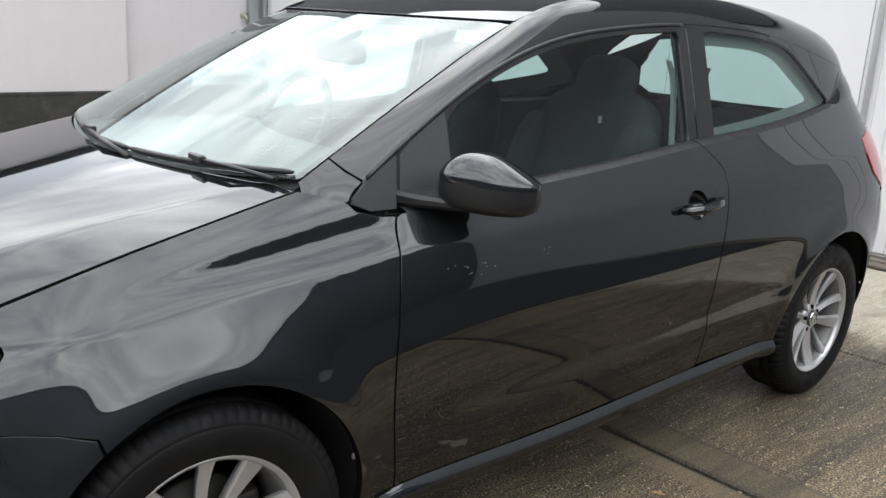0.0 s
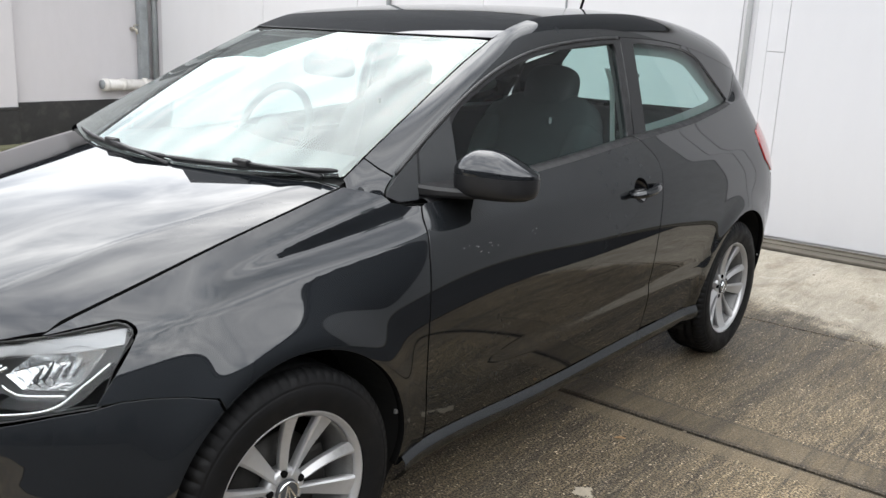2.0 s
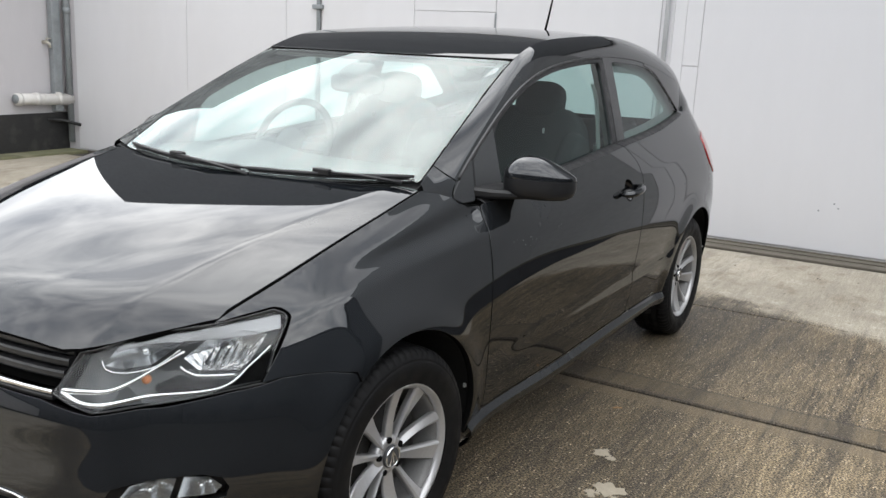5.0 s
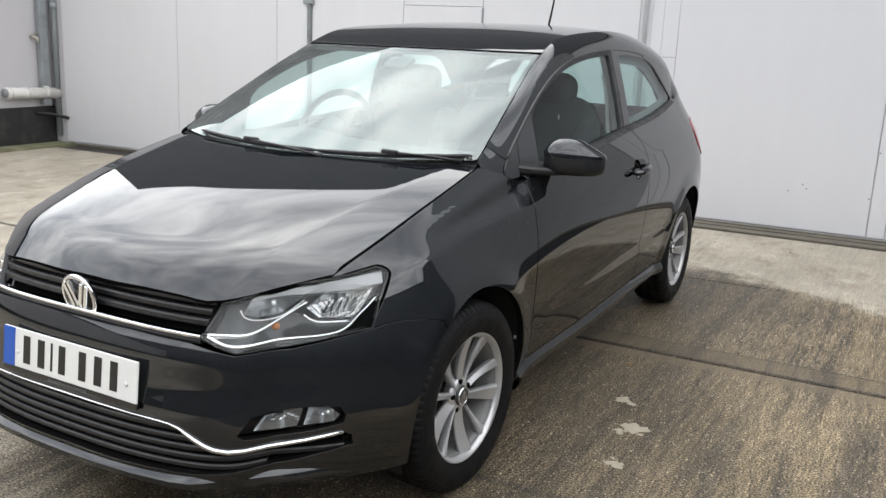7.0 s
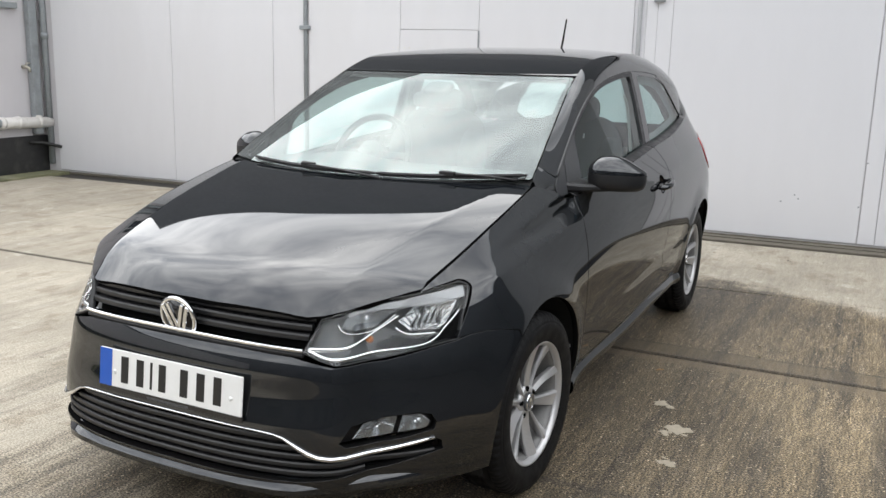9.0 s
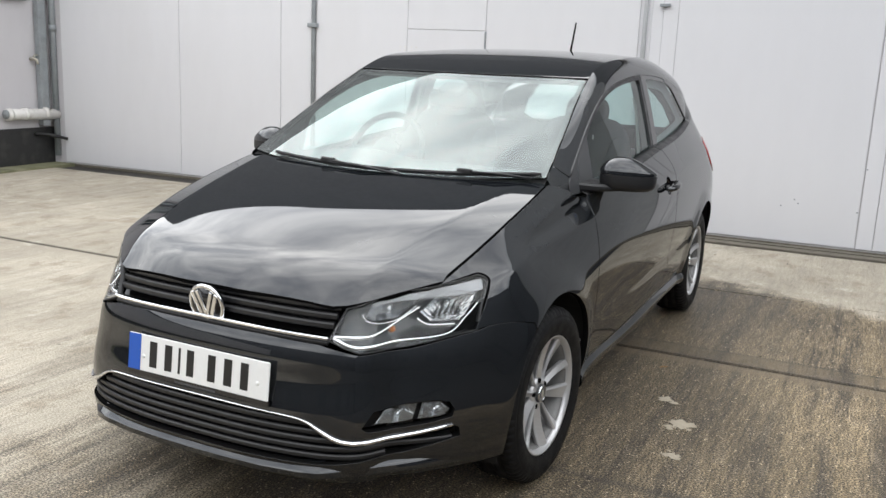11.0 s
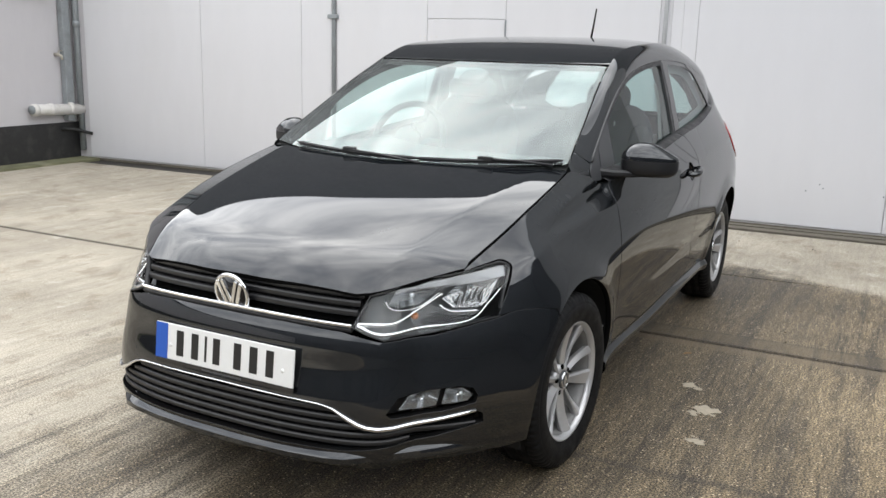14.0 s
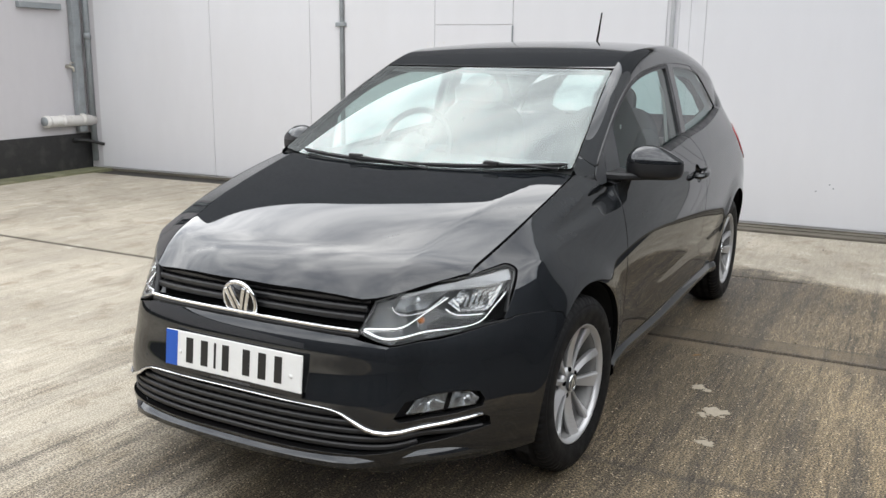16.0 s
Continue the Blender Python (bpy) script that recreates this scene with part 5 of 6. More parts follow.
# Scuttle and wipers
rings = []
for x in np.linspace(-0.64, 0.64, 41):
    y0 = 0.10 + 0.35 * x * x
    foot = float(screen_z(x, y0 + 0.02))
    rings.append([Vector((x, y0 - 0.06, 0.915 - 0.02 * x * x)), Vector((x, y0 - 0.012, foot - 0.040)), Vector((x, y0 + 0.004, foot - 0.022)), Vector((x, y0 + 0.045, foot - 0.004)), Vector((x, y0 + 0.045, 0.88)), Vector((x, y0 - 0.06, 0.88))])
part("scuttle", loft_bm(rings), LINER, car, "black plastic scuttle below the windscreen")


WIPE = 0.115


def wiper(x0, x1, pivot):
    w = thing("wiper", "", "")
    w.parent = car
    tagged(w, "black windscreen wiper at rest")
    xs = np.linspace(x0, x1, 24)
    lift = WIPE + 0.35 * xs**2
    pts = [(x, y, float(screen_z(x, y)) + 0.014) for x, y in zip(xs, lift)]
    part("blade", tube_bm(pts, [0.003] + [0.0052] * 22 + [0.003], 8, flat=1.3), BLACK, w, "", True)
    part("rubber", tube_bm([(x, y + 0.003, z - 0.009) for x, y, z in pts], 0.002, 6), SEAL, w, "", True)
    xm = x0 + 0.50 * (x1 - x0)
    ym = WIPE + 0.35 * xm * xm
    zm = float(screen_z(xm, ym)) + 0.022
    part("bracket", box_bm((xm - 0.030, ym - 0.006, zm - 0.010), (xm + 0.030, ym + 0.012, zm + 0.009), 0.004), BLACK, w)
    yp = WIPE - 0.020 + 0.35 * pivot**2
    zp = float(screen_z(pivot, yp)) + 0.010
    part("arm", tube_bm([(pivot, yp, zp), ((pivot + xm) / 2, (yp + ym) / 2 - 0.012, (zp + zm) / 2 + 0.006), (xm, ym, zm)], [0.009, 0.007, 0.006], 8, flat=0.6), BLACK, w, "", True)


wiper(-0.50, 0.10, 0.13)
wiper(0.10, 0.625, 0.60)


# ---- mirrors, handles, aerial ----
def mirror_unit(sgn, door):
    m = thing("door_mirror", "", "")
    m.parent = door
    tagged(m, "dark grey door mirror with black base")

    turn = Matrix.Rotation(radians(22), 3, "Z")

    def ring(k, z, grow_by=0.0, slide=0.0):
        """Plan outline of the housing, shrunk by k: blunt outside, flat at the back."""
        row = []
        for t in np.linspace(0, 2 * math.pi, 48, endpoint=False):
            c, s = math.cos(t), math.sin(t)
            lx = math.copysign(abs(c) ** 0.8, c) * (0.110 + grow_by) * k - slide
            ly = math.copysign(abs(s) ** 0.8, s) * (0.068 + grow_by) * k * (1 - 0.25 * max(c, 0) ** 2)
            ly = min(ly, 0.052) + 0.018 * c * k
            q = turn @ Vector((lx, ly, 0))
            row.append(Vector((sgn * (0.843 + q.x), 0.618 + q.y, 0.984 + z * (1 - (0.40 * float(smooth(-0.01, 0.12, lx)) if z > 0 else 0)) - 0.03 * lx)))
        return row

    dome = [ring(1.0, 0.0)] + [ring(k, 0.014 + 0.052 * (1 - k**2.3) ** 0.75, 0.0, 0.030 * (1 - k)) for k in (1.0, 0.99, 0.97, 0.95, 0.92, 0.87, 0.80, 0.71, 0.60, 0.47, 0.33, 0.18, 0.04)]
    band = [ring((1 - (0.72 * v) ** 4) ** 0.5, -0.060 * v, 0.0005) for v in np.linspace(0.0, 0.62, 8)]
    under = [ring((1 - (0.72 * v) ** 4) ** 0.5 - 0.012 - 0.55 * max(v - 0.82, 0), -0.060 * v) for v in np.linspace(0.61, 1.0, 8)]
    part("shell", loft_bm(dome), PAINT, m, "painted upper shell", "edged")
    part("lower_shell", loft_bm(band), BLACK, m, "gloss black middle band", "edged")
    part("base_shell", loft_bm(under), BLACK, m, "black lower shell", "edged")
    # Flat arm: a wedge from the door's corner out under the housing
    rings = []
    for x, y0, y1, z0, z1 in ((0.672, 0.462, 0.625, 0.920, 0.958), (0.70, 0.472, 0.640, 0.921, 0.953), (0.74, 0.495, 0.655, 0.921, 0.949), (0.80, 0.535, 0.668, 0.922, 0.947), (0.87, 0.585, 0.665, 0.926, 0.944)):
        c = 0.008
        rings.append([Vector((sgn * x, y, z)) for y, z in ((y0, z0 + c), (y0, z1 - c), (y0 + c, z1), (y1 - c, z1), (y1, z1 - c), (y1, z0 + c), (y1 - c, z0), (y0 + c, z0))])
    part("arm", loft_bm(rings), BLACK, m, "flat black mirror arm", "edged")
    return m


for sgn, d in zip((1, -1), doors):
    mirror_unit(sgn, d)
    # Handle: a bowl in the skin and the bar across it
    cy, cz = 1.498, 0.845
    bowl = []
    for k, (s, off) in enumerate(((1.03, -0.001), (0.95, -0.012), (0.75, -0.030), (0.02, -0.034))):
        row = []
        for t in np.linspace(0, 2 * math.pi, 32, endpoint=False):
            y, z = cy + 0.050 * s * math.cos(t), cz + 0.043 * s * math.sin(t)
            row.append(Vector((sgn * (float(width(y, z)) + off), y, z)))
        bowl.append(row)
    part("handle_bowl", loft_bm(bowl, caps=False), GLOSS_BLACK, d, "dark recess behind the handle", True)
    pts = [(1.410, 0.838, 0.006), (1.425, 0.839, 0.026), (1.47, 0.842, 0.036), (1.52, 0.846, 0.036), (1.56, 0.850, 0.030), (1.575, 0.851, 0.022), (1.592, 0.853, 0.018), (1.602, 0.854, 0.004)]
    part("door_handle", tube_bm([(sgn * (float(width(y, z)) + o), y, z) for y, z, o in pts], [0.010, 0.016, 0.017, 0.0175, 0.0175, 0.017, 0.015, 0.009], 14, flat=0.8), PAINT, d, "painted pull handle", True)
drip = random.Random(3)
for k in range(16):
    cy, cz = ((0.56, 0.788), (0.61, 0.775), (0.655, 0.786), (0.85, 0.794))[k % 4]
    cy, cz, rr = cy + drip.gauss(0, 0.015), cz + drip.gauss(0, 0.006), drip.uniform(0.0008, 0.002)
    rim = [(cy + 1.6 * rr * math.cos(t) * drip.uniform(0.7, 1.2), cz + rr * math.sin(t) * drip.uniform(0.7, 1.2)) for t in np.linspace(0, 2 * math.pi, 10, endpoint=False)]
    bm = bmesh.new()
    bm.faces.new([bm.verts.new((float(width(y, z)) + 0.0008, y, z)) for y, z in rim])
    part("dried_spot", bm, SPOT, doors[0], "pale dried water spot")
aerial = thing("aerial", "", "")
aerial.parent = roof
tagged(aerial, "short black roof aerial")
z = float(roof_z(np.array(0.0), np.array(2.36)))
part("foot", loft_bm([[Vector((math.cos(t) * a, 2.35 + math.sin(t) * b, z + h)) for t in np.linspace(0, 2 * math.pi, 16, endpoint=False)] for a, b, h in ((0.018, 0.035, -0.004), (0.016, 0.030, 0.010), (0.006, 0.012, 0.020))]), BLACK, aerial, "", True)
part("rod", tube_bm([(0, 2.35, z + 0.012), (0, 2.38, z + 0.08), (0, 2.42, z + 0.185)], [0.0065, 0.0058, 0.0045], 8), DARK, aerial, "", True)


# ---- cabin ----
def pillow(c, size, lean=0.0, power=3.5, turn=0.0):
    """A stuffed block: a rounded cushion form, leant back round x."""
    bm = bmesh.new()
    bmesh.ops.create_uvsphere(bm, u_segments=28, v_segments=16, radius=1)
    for v in bm.verts:
        v.co = Vector([math.copysign(abs(q) ** (2 / power), q) for q in v.co])
        v.co = Vector([v.co[i] * size[i] / 2 for i in range(3)])
    bmesh.ops.transform(bm, matrix=pose(*c, lean, 0, turn), verts=bm.verts)
    return bm


for sgn in (1, -1):
    s = thing("front_seat", "", "")
    s.parent = car
    tagged(s, "dark fabric front seat with head restraint")
    x = 0.36 * sgn
    part("cushion", pillow((x, 1.17, 0.52), (0.50, 0.54, 0.18), 6), FABRIC, s, "", True)
    part("backrest", pillow((x, 1.51, 0.82), (0.48, 0.16, 0.66), -20, 4), FABRIC, s, "", True)
    for e in (-0.2, 0.2):
        part("bolster", pillow((x + e, 1.47, 0.79), (0.11, 0.20, 0.52), -20), FABRIC, s, "", True)
    part("head_restraint", pillow((x, 1.60, 1.150), (0.215, 0.10, 0.18), -16, 3.2), FABRIC, s, "", True)
    for e in (-0.055, 0.055):
        part("post", tube_bm([(x + e, 1.585, 1.02), (x + e, 1.60, 1.10)], 0.006, 8), CHROME, s, "chrome head restraint post", True)
    belt_top = (sgn * 0.60, 1.80, 1.22)
    strap = part("seat_belt", tube_bm([belt_top, (sgn * 0.57, 1.74, 0.95), (sgn * 0.56, 1.70, 0.6)], 0.022, 8, flat=0.12), FABRIC, s, "black seat belt strap", True)
    part("buckle", box_bm((sgn * 0.572 - 0.012, 1.725, 0.93), (sgn * 0.572 + 0.012, 1.735, 0.985), 0.003), BUCKLE, strap, "bright belt tongue")
    part("pillar_trim", box_bm((sgn * 0.625 - 0.018, 1.66, 0.90), (sgn * 0.625 + 0.018, 1.74, 1.02), 0.012), INNER, doors[0] if sgn > 0 else doors[1])
    rings = []
    for z in np.linspace(0.95, 1.34, 10):
        xg = float(glass_x(1.69, z)) - 0.03
        rings.append([Vector((sgn * (xg + a), 1.69 + b, z)) for a, b in ((-0.025, -0.045), (0.01, -0.05), (0.012, 0.05), (-0.025, 0.045))])
    part("b_pillar_trim", loft_bm(rings), TRIM_GREY, car, "grey inner pillar trim")
    rings = []
    for q in np.linspace(0, 1, 9):
        x1, y1, z1 = 0.632 - 0.040 * q - 0.012 * q**6, 1.604 + 0.026 * q - 0.02 * q**6, 0.975 + 0.265 * q
        rings.append([Vector((sgn * (x1 + a), y1 + b, z1)) for a, b in ((-0.006, -0.005), (0.006, -0.005), (0.006, 0.010), (-0.006, 0.010))])
    part("pillar_edge", loft_bm(rings), HEADLINE, doors[0] if sgn > 0 else doors[1], "pale edge of the inner pillar trim")
    part("release_lever", box_bm((sgn * 0.43 - 0.0025, 1.492, 1.034), (sgn * 0.43 + 0.0025, 1.505, 1.056), 0.001), BUCKLE, s, "bright seat release lever")
    part("door_card", box_bm((sgn * 0.63, 0.45, 0.30), (sgn * 0.665, 1.62, 0.93), 0.02), INNER, doors[0] if sgn > 0 else doors[1], "dark inner door trim")
    part("side_trim", box_bm((sgn * 0.60, 1.70, 0.30), (sgn * 0.655, 2.75, 0.985), 0.03), INNER, car, "grey rear side trim")
rs = thing("rear_seat", "", "")
rs.parent = car
tagged(rs, "dark fabric rear bench seat")
part("bench", pillow((0, 2.12, 0.55), (1.16, 0.48, 0.20), 5, 5), FABRIC, rs, "", True)
part("bench_back", pillow((0, 2.42, 0.78), (1.16, 0.14, 0.52), -20, 6), FABRIC, rs, "", True)
for x in (-0.34, 0.34):
    part("rear_head_restraint", pillow((x, 2.52, 1.005), (0.24, 0.09, 0.09), -16), FABRIC, rs, "", True)
part("parcel_shelf", box_bm((-0.58, 2.50, 0.955), (0.58, 2.86, 0.975), 0.008), INNER, car, "dark parcel shelf")
dash = []
for x in np.linspace(-0.62, 0.62, 25):
    b = 0.02 * math.exp(-(((x + 0.36) / 0.16) ** 2))
    y0 = 0.13 + 0.4 * x * x
    dash.append([Vector((x, y0, 0.80)), Vector((x, y0, 0.955)), Vector((x, 0.45, 0.962 + b)), Vector((x, 0.68, 0.955 + b * 1.5)), Vector((x, 0.735, 0.925 + b)), Vector((x, 0.73, 0.70)), Vector((x, 0.60, 0.55)), Vector((x, 0.35, 0.55))])
part("dashboard", loft_bm(dash), INNER, car, "dark grey moulded dashboard")
wheel_ring = [(0.0 + 0.014 * math.cos(t), 0.182 + 0.014 * math.sin(t)) for t in np.linspace(0, 2 * math.pi, 12, endpoint=False)]
sw = part("steering_wheel", lathe_bm(wheel_ring, 48, closed=True), PLASTIC, car, "black steering wheel", True)
sw.matrix_local = pose(-0.36, 0.86, 0.955, 0, 0, 90) @ pose(0, 0, 0, 0, 24, 0)
part("boss", lathe_bm([(-0.03, 0.0), (-0.03, 0.06), (0.015, 0.065), (0.02, 0.0)], 24), PLASTIC, sw, "", True)
for t in (90, 270, 180):
    sp = part("spoke", box_bm((-0.012, -0.018, 0.05), (0.006, 0.018, 0.176), 0.006), PLASTIC, sw)
    sp.matrix_local = pose(0, 0, 0, t)
rv = part("rear_view_mirror", pillow((0, 0.80, 1.215), (0.235, 0.035, 0.07), 0, 4), PLASTIC, car, "dark rear-view mirror", True)
part("stem", tube_bm([(0, 0.80, 1.23), (0, 0.775, 1.262)], 0.012, 8), PLASTIC, rv, "", True)
part("sensor_cover", pillow((0, 0.80, 1.262), (0.12, 0.10, 0.03), 24, 4), PLASTIC, rv, "", True)
for sgn in (1, -1):
    visor = part("sun_visor", box_bm((-0.19, -0.06, -0.008), (0.19, 0.06, 0.008), 0.006), HEADLINE, roof, "pale sun visor")
    visor.matrix_local = pose(sgn * 0.30, 1.02, 1.325, 10, 0, 0)


# ---- yard and buildings ----
SL = 0.048
ground = part("ground", box_bm((-70, -70, -0.30), (70, 70, -0.014)), GAP)
tagged(ground, "wet and dry brushed concrete yard", "ground", kind="structure")


JOINT = (1.547, 1.573)  # the wide joint's two edges


def slab(y0, y1, x0=-7.4, x1=2.15):
    bm = bmesh.new()
    nx = 24
    rings = []
    for x in np.linspace(x0, x1, nx):
        a, b = (c + (0.02 if c in JOINT else SL) * x for c in (y0, y1))
        ch = 0.006
        rings.append([Vector((x, a, -0.013)), Vector((x, a, -ch)), Vector((x, a + ch, 0)), Vector((x, b - ch, 0)), Vector((x, b, -ch)), Vector((x, b, -0.013))])
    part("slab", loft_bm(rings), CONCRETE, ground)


LINES = (-14.0, -9.0, -6.0, -3.0, 1.56, 3.03, 4.66)
for a, b in zip(LINES, LINES[1:]):
    slab(JOINT[1] if a == 1.56 else a + 0.006, JOINT[0] if b == 1.56 else b if b == 4.66 else b - 0.006)
rnd = random.Random(4)
SPOTS = [(1.005, 0.935, 0.024), (1.125, 0.695, 0.036), (1.145, 0.385, 0.018), (1.09, 0.63, 0.012)]
SPOTS += [(cx + rnd.gauss(0, 1.1 * r), cy + rnd.gauss(0, 1.1 * r), 0.006 + 0.008 * rnd.random()) for cx, cy, r in SPOTS[:3] for _ in range(6)]
for cx, cy, r in SPOTS:
    bm = bmesh.new()
    ring = []
    for k in range(22):
        t = 2 * math.pi * k / 22
        q = r * (0.7 + 0.6 * rnd.random())
        ring.append(bm.verts.new((cx + 1.3 * q * math.cos(t), cy + 1.2 * q * math.sin(t), 0.0012)))
    mid = bm.verts.new((cx, cy, 0.0020))
    for k in range(22):
        bm.faces.new((ring[k], ring[(k + 1) % 22], mid))
    part("splash", bm, SPLASH, ground, "dried pale splash mark")


# Unseen dark ground, added so the car's sides reflect less light.
apron = part("road", box_bm((2.18, -40, -0.2), (13.0, 4.7, -0.004)), DARK_GROUND)
tagged(apron, "unseen dark ground added beside the concrete yard", "road", kind="structure")


litter = random.Random(12)
LEAF = material("dead_leaf", (0.30, 0.19, 0.10), 0.8, vary=0.3, scale=60)
GRIT = material("loose_grit", (0.16, 0.13, 0.10), 0.9, vary=0.3, scale=40, random_tone=0.5)
leaf = bmesh.new()
spine = [leaf.verts.new((0.030 * t, 0.0, 0.006 + 0.006 * math.sin(3 * t))) for t in (-1, -0.5, 0, 0.5, 1)]
for sgn in (1, -1):
    rim = [leaf.verts.new((0.030 * t, sgn * 0.013 * (1 - t * t) + 0.001 * sgn, 0.004 + 0.004 * math.cos(2 * t))) for t in (-1, -0.5, 0, 0.5, 1)]
    for a, b, c, d in zip(spine, spine[1:], rim[1:], rim):
        leaf.faces.new((a, b, c, d))
leaf_ob = part("leaf", leaf, LEAF)
leaf_ob.matrix_local = pose(0.905, 1.35, -0.001, 0, 0, 35) @ Matrix.Scale(0.7, 4)
tagged(leaf_ob, "small curled brown leaf on wet concrete", "leaf")
pebble = bmesh.new()
bmesh.ops.create_icosphere(pebble, subdivisions=1, radius=0.006)
for v in pebble.verts:
    v.co = Vector((v.co.x * 1.3, v.co.y, v.co.z * 0.6)) * (0.85 + 0.3 * litter.random())
pebble_mesh = None
for k in range(60):
    x, y = litter.uniform(-5.5, 1.7), litter.uniform(3.3, 4.6)
    if k < 26:
        x, y = litter.uniform(0.9, 2.0), litter.uniform(0.2, 4.4)
    p = part("pebble", pebble_mesh or pebble, GRIT, ground)
    pebble_mesh = p.data
    s = litter.uniform(0.5, 1.3)
    p.matrix_local = pose(x, y + SL * x, 0.001, 0, 0, litter.uniform(0, 360)) @ Matrix.Scale(s, 4)


def on_wall(x, z, out=0.0):
    """A point of the back wall's face, so far in front of it."""
    n = Vector((SL, -1, 0)).normalized()
    x += 0.0085 * (1.6 - x)
    return Vector((x, 4.98 + SL * x, z)) + n * out


def wall_box(x0, x1, z0, z1, out, deep=0.03, bevel=0.004):
    bm = box_bm((x0, -out, z0), (x1, deep, z1), bevel)
    for v in bm.verts:
        p = on_wall(v.co.x, v.co.z, -v.co.y)
        v.co = p
    return bm


TOP = 4.7
wall = part("wall_back", wall_box(-7.6, 1.93, -0.05, TOP, 0.010, 0.25), WALL)
tagged(wall, "white painted workshop wall of large panels", "wall", kind="structure")
PANELS = ((-6.93, -5.225, 0.035, TOP - 0.05), (-5.220, -3.925, 0.035, TOP - 0.05), (-3.920, -3.56, 0.035, TOP - 0.05), (-3.50, -2.492, 0.035, TOP - 0.05), (-2.488, -1.692, 1.663, TOP - 0.05), (-2.488, -1.692, 0.035, 1.659), (-1.688, -0.285, 0.035, TOP - 0.05), (0.0385, 1.612, 0.035, TOP - 0.05), (1.622, 1.742, 0.035, TOP - 0.05), (1.748, 1.92, 0.035, TOP - 0.05))
for x0, x1, z0, z1 in PANELS:
    part("panel", wall_box(x0, x1, z0, z1, 0.022, 0.0, 0.003), PANEL, wall)
part("post", wall_box(-0.088, 0.036, 1.308, TOP - 0.05, 0.022, 0.0, 0.003), PANEL, wall, "white boxed post")
part("post", wall_box(-0.088, 0.036, 0.035, 1.304, 0.021, 0.0, 0.003), PANEL, wall)
part("post", wall_box(-0.182, -0.0895, 0.035, TOP - 0.05, 0.019, 0.0), PANEL, wall)
part("post", wall_box(-0.2835, -0.1835, 0.035, TOP - 0.05, 0.014, 0.0), PANEL, wall)
# Unseen; its grey and height are set to dim the car's reflections.
side_run = part("wall_side", wall_box(1.935, 7.0, -0.05, 6.4, 0.0, 0.25), GREY_CLAD)
tagged(side_run, "unseen plain grey wall added beside the workshop", "wall", kind="structure")
# Out of view: dark band placed for the reflections in bonnet and roof.
part("fascia", wall_box(-7.6, 1.93, 2.55, TOP + 0.22, 0.10, -0.03, 0.01), FASCIA, wall, "unseen dark clad upper storey")
part("sill", wall_box(-6.93, 1.93, -0.012, 0.018, 0.028, 0.02, 0.004), TIMBER, wall, "dark weathered bottom rail")
rail_thing = thing("door_track", "dark weathered door track along the wall foot", "track", kind="structure")
for a, b, h in ((0.05, 0.13, 0.012), (0.15, 0.26, 0.007)):
    bm = box_bm((-0.6, -b, -0.012), (7.0, -a, h), 0.004)
    for v in bm.verts:
        v.co = on_wall(v.co.x, v.co.z, -v.co.y)
    part("rail", bm, TIMBER, rail_thing)
latch = thing("latch", "dark metal latch on a white panel", "latch")
part("bar", wall_box(-1.697, -1.683, 1.49, 1.655, 0.034, -0.020, 0.003), PIPE, latch)
marks = thing("fixing_plate", "small grey fixing plates with holes", "plate")
for x in (-2.56, -2.51, -2.44, -2.39):
    for z in (1.462, 1.495):
        part("fixing", wall_box(x - 0.007, x + 0.007, z - 0.006, z + 0.006, 0.024, -0.021, 0.001), WHITE_PIPE, marks)
conduit = thing("conduit", "grey vertical steel conduit with clips", "pipe")
part("tube", tube_bm([on_wall(-3.53, 0.03, 0.03), on_wall(-3.53, 2.0, 0.03), on_wall(-3.53, TOP - 0.1, 0.03)], 0.021, 14), PIPE, conduit, "", True)
for z in (0.45, 1.67, 2.9):
    part("clip", wall_box(-3.585, -3.475, z - 0.02, z + 0.02, 0.065, -0.018, 0.006), PIPE, conduit)
gutter = thing("post_pipe", "pale grey vertical pipe beside a boxed post", "pipe")
part("tube", tube_bm([on_wall(-0.235, 0.03, 0.03), on_wall(-0.235, 2.0, 0.03), on_wall(-0.235, TOP - 0.1, 0.03)], 0.019, 14), PALE_PIPE, gutter, "", True)
part("bracket", wall_box(-0.12, -0.03, 1.90, 1.925, 0.06, -0.03, 0.004), PIPE, gutter)
for x, z in ((1.12, 0.39), (1.15, 0.36), (1.02, 0.33), (1.60, 0.33), (1.63, 0.68)):
    part("paint_chip", wall_box(x - 0.006, x + 0.006, z - 0.006, z + 0.005, 0.0235, -0.0215, 0.001), PIPE, wall)


HIGH = 2.75


def left_wall(y, z, out=0.0):
    """A point of the side wall's face, so far in front of it."""
    n = Vector((1, SL, 0)).normalized()
    return Vector((-7.06 + SL * (4.62 - y), y, z)) + n * out


def left_box(y0, y1, z0, z1, out, deep, bevel=0.004):
    bm = box_bm((-deep, y0, z0), (out, y1, z1), bevel)
    for v in bm.verts:
        v.co = left_wall(v.co.y, v.co.z, v.co.x)
    return bm


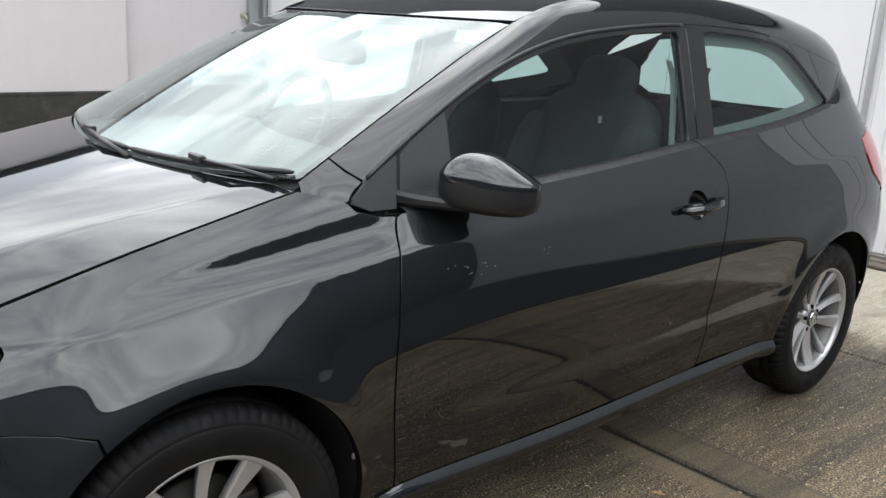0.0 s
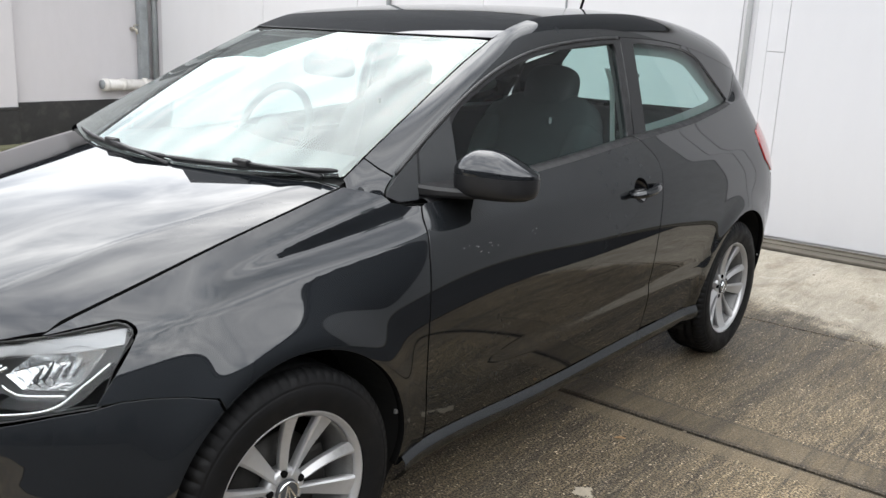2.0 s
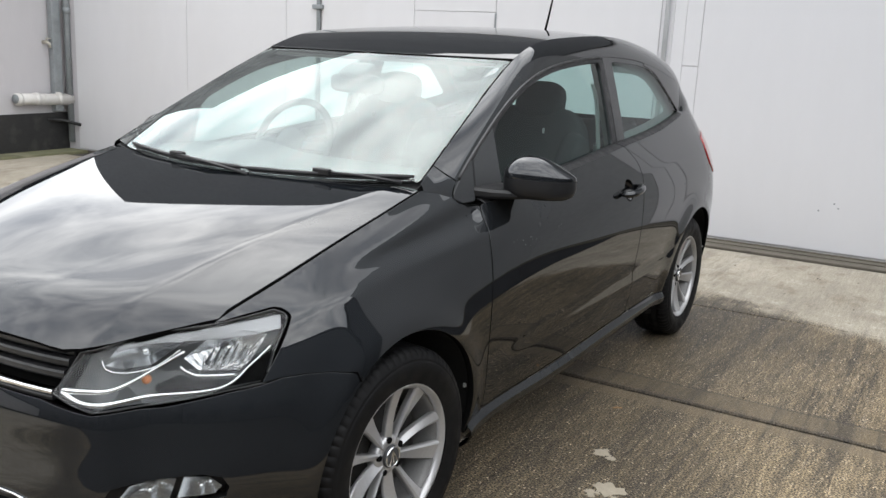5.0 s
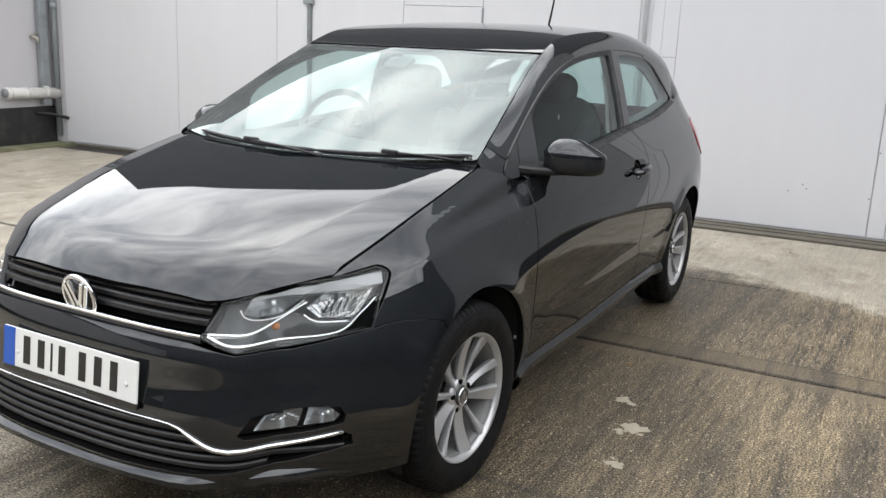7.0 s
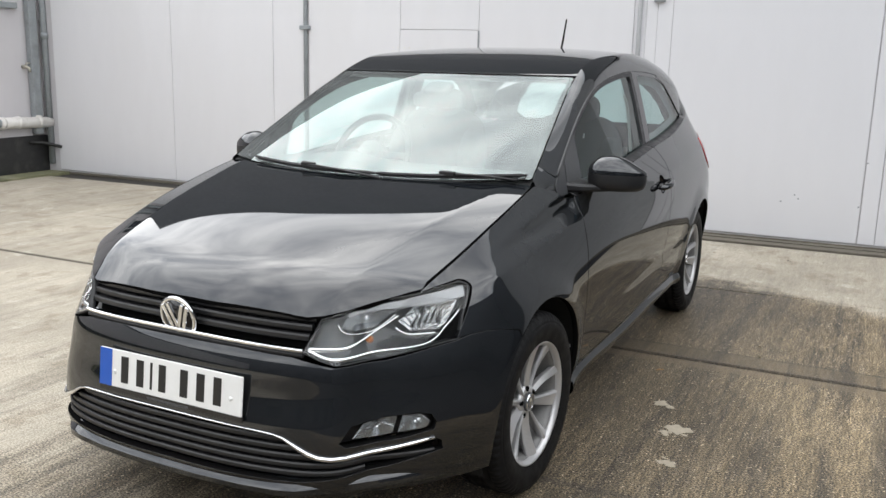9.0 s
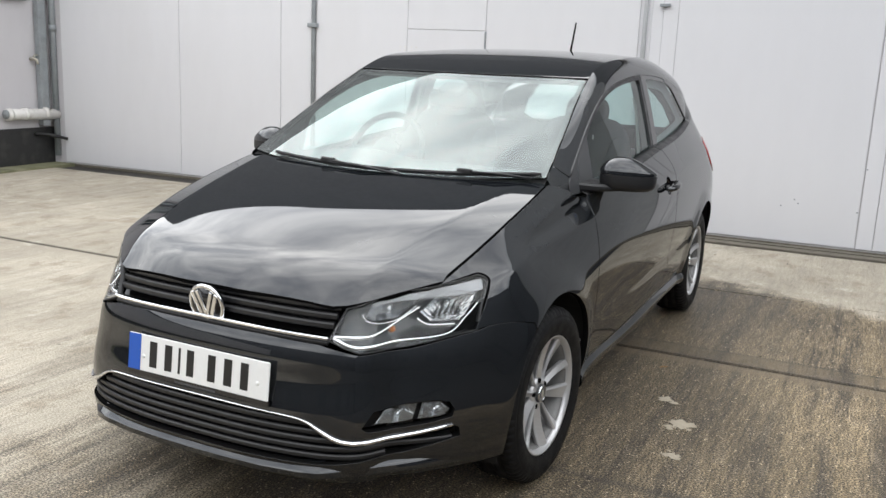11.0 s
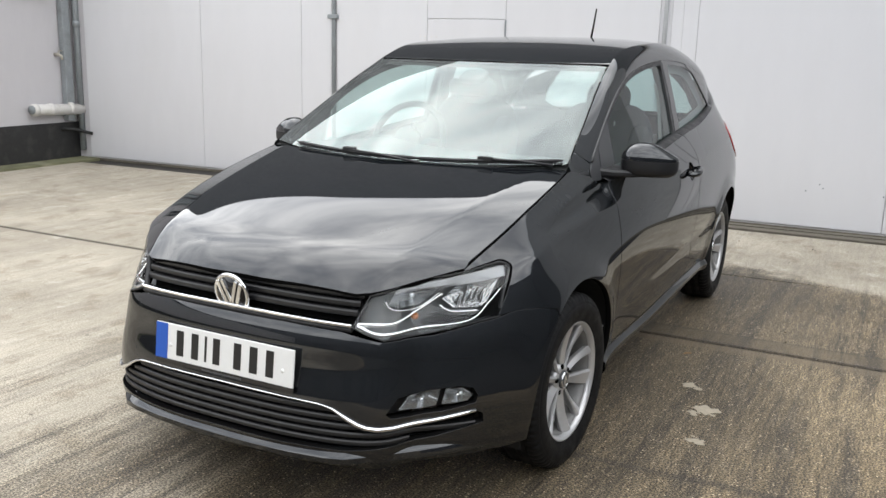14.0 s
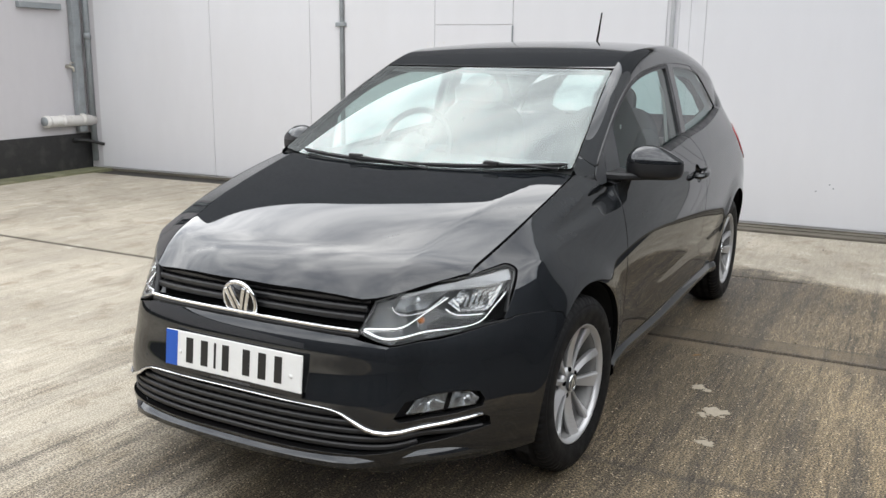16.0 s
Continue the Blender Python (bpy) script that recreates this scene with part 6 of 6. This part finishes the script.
lw = part("wall_left", left_box(2.96, 4.85, -0.05, HIGH, 0.0, 0.25, 0.0), WALL)
tagged(lw, "white painted side wall", "wall", kind="structure")
lw2 = part("wall_left_pier", left_box(-16.0, 2.96, -0.05, HIGH, 0.10, 0.25, 0.01), WALL)
tagged(lw2, "white painted wall standing slightly forward", "wall", kind="structure")
pl = part("plinth", left_box(2.96, 4.80, -0.04, 0.43, 0.018, 0.0, 0.006), PLINTH)
tagged(pl, "black painted wall base", "plinth", kind="structure")
pl2 = part("plinth_pier", left_box(-16.0, 2.955, -0.04, 0.36, 0.118, 0.0, 0.006), PLINTH)
tagged(pl2, "black painted wall base with scuffs", "plinth", kind="structure")
part("capping", left_box(-16.0, 2.97, 0.36, 0.395, 0.124, 0.0, 0.006), PLINTH, pl2, "grey capping strip")
strip = part("wall_foot_strip", left_box(-16.0, 4.62, -0.03, 0.022, 0.34, -0.05, 0.008), MOSS)
tagged(strip, "mossy raised concrete strip along a wall foot", "kerb", kind="structure")
wp = thing("waste_pipe", "white plastic waste pipe on a side wall", "pipe")
part("tube", tube_bm([left_wall(3.92, 0.60, 0.09), left_wall(4.1, 0.595, 0.09), left_wall(4.62, 0.58, 0.09)], 0.062, 20), WHITE_PIPE, wp, "", True)
for y in (3.925, 4.14, 4.42):
    part("collar", tube_bm([left_wall(y, 0.597, 0.09), left_wall(y + 0.05, 0.596, 0.09)], 0.069, 20), WHITE_PIPE, wp, "", True)
# Closed grey disc; its tone stands in for the shade inside.
part("mouth", tube_bm([left_wall(3.905, 0.60, 0.09), left_wall(3.922, 0.60, 0.09)], 0.050, 20), PIPE, wp, "grey disc drawn as the shaded open pipe end", True)
for y, r, o, nm in ((4.47, 0.055, 0.075, "grey square downpipe against a side wall"), (4.60, 0.034, 0.10, "grey round downpipe in a wall corner")):
    dp = thing("downpipe", nm, "pipe")
    if r > 0.05:
        part("tube", left_box(y - r, y + r, 0.45, HIGH, 0.09, -0.01, 0.012), PIPE, dp)
    else:
        part("tube", tube_bm([left_wall(y, 0.10, o), left_wall(y, 2.0, o), left_wall(y, HIGH - 0.1, o)], r, 16), PIPE, dp, "", True)
        for z in (0.55, 1.52, 2.6):
            part("collar", tube_bm([left_wall(y, z, o), left_wall(y, z + 0.07, o)], r + 0.008, 16), PIPE, dp, "", True)
br = thing("bracket", "black metal bracket at the wall foot", "bracket")
part("bar", tube_bm([left_wall(4.35, 0.36, 0.03), left_wall(4.48, 0.35, 0.10), left_wall(4.62, 0.30, 0.24)], 0.018, 8), PLINTH, br, "", True)
tap = thing("tap", "small worn brass wall tap", "tap")
part("body", tube_bm([left_wall(4.36, 1.205, 0.0), left_wall(4.36, 1.205, 0.06), left_wall(4.37, 1.19, 0.09), left_wall(4.37, 1.15, 0.10)], [0.022, 0.018, 0.016, 0.012], 12), BRASS, tap, "", True)
part("lever", tube_bm([left_wall(4.36, 1.21, 0.05), left_wall(4.36, 1.245, 0.055), left_wall(4.41, 1.25, 0.06)], 0.007, 8), BRASS, tap, "", True)
win = thing("window", "white framed window in a side wall", "window", kind="structure")
part("window_sill", left_box(3.74, 4.30, 1.835, 1.90, 0.06, 0.0, 0.006), PIPE, win, "grey weathered sill")
part("window_frame", left_box(3.78, 4.26, 1.90, 2.65, 0.02, 0.02, 0.004), WALL, win)
for y in (3.82, 4.04):
    part("pane", left_box(y, y + 0.19, 1.95, 2.6, 0.024, -0.018, 0.001), PANE_FAR, win, "dark window pane")

part("coping", left_box(-16.0, 4.85, HIGH, HIGH + 0.12, 0.16, 0.30, 0.01), ROOF_FAR, lw2, "dark wall coping")

# Unseen dark blocks, added to close the yard and shape reflections
def block(name, x0, x1, y0, y1, h, label):
    t = thing(name, label, "building", kind="structure")
    part("wall", box_bm((x0, y0, -0.05), (x1, y1, h)), BLOCK_DARK, t)
    part("roof", box_bm((x0 - 0.1, y0 - 0.1, h), (x1 + 0.1, y1 + 0.1, h + 0.2), 0.05), ROOF_FAR, t)
    return t


block("building", 7.05, 12.8, 5.40, 12.0, 5.0, "unseen dark block added beside the workshop")
east = block("building", 13.0, 24.0, -30, 30, 5.2, "unseen dark block added across the yard")
for y in range(-24, 2, 4):
    part("window", box_bm((12.96, y, 1.0), (13.01, y + 1.6, 2.4)), PANE_FAR, east, "dark window")
south = block("building", -30, 30, -26.0, -17.0, 5.4, "unseen dark block added across the yard")
for x in range(-24, 26, 4):
    part("window", box_bm((x, -17.01, 1.0), (x + 1.6, -16.96, 2.4)), PANE_FAR, south, "dark window")
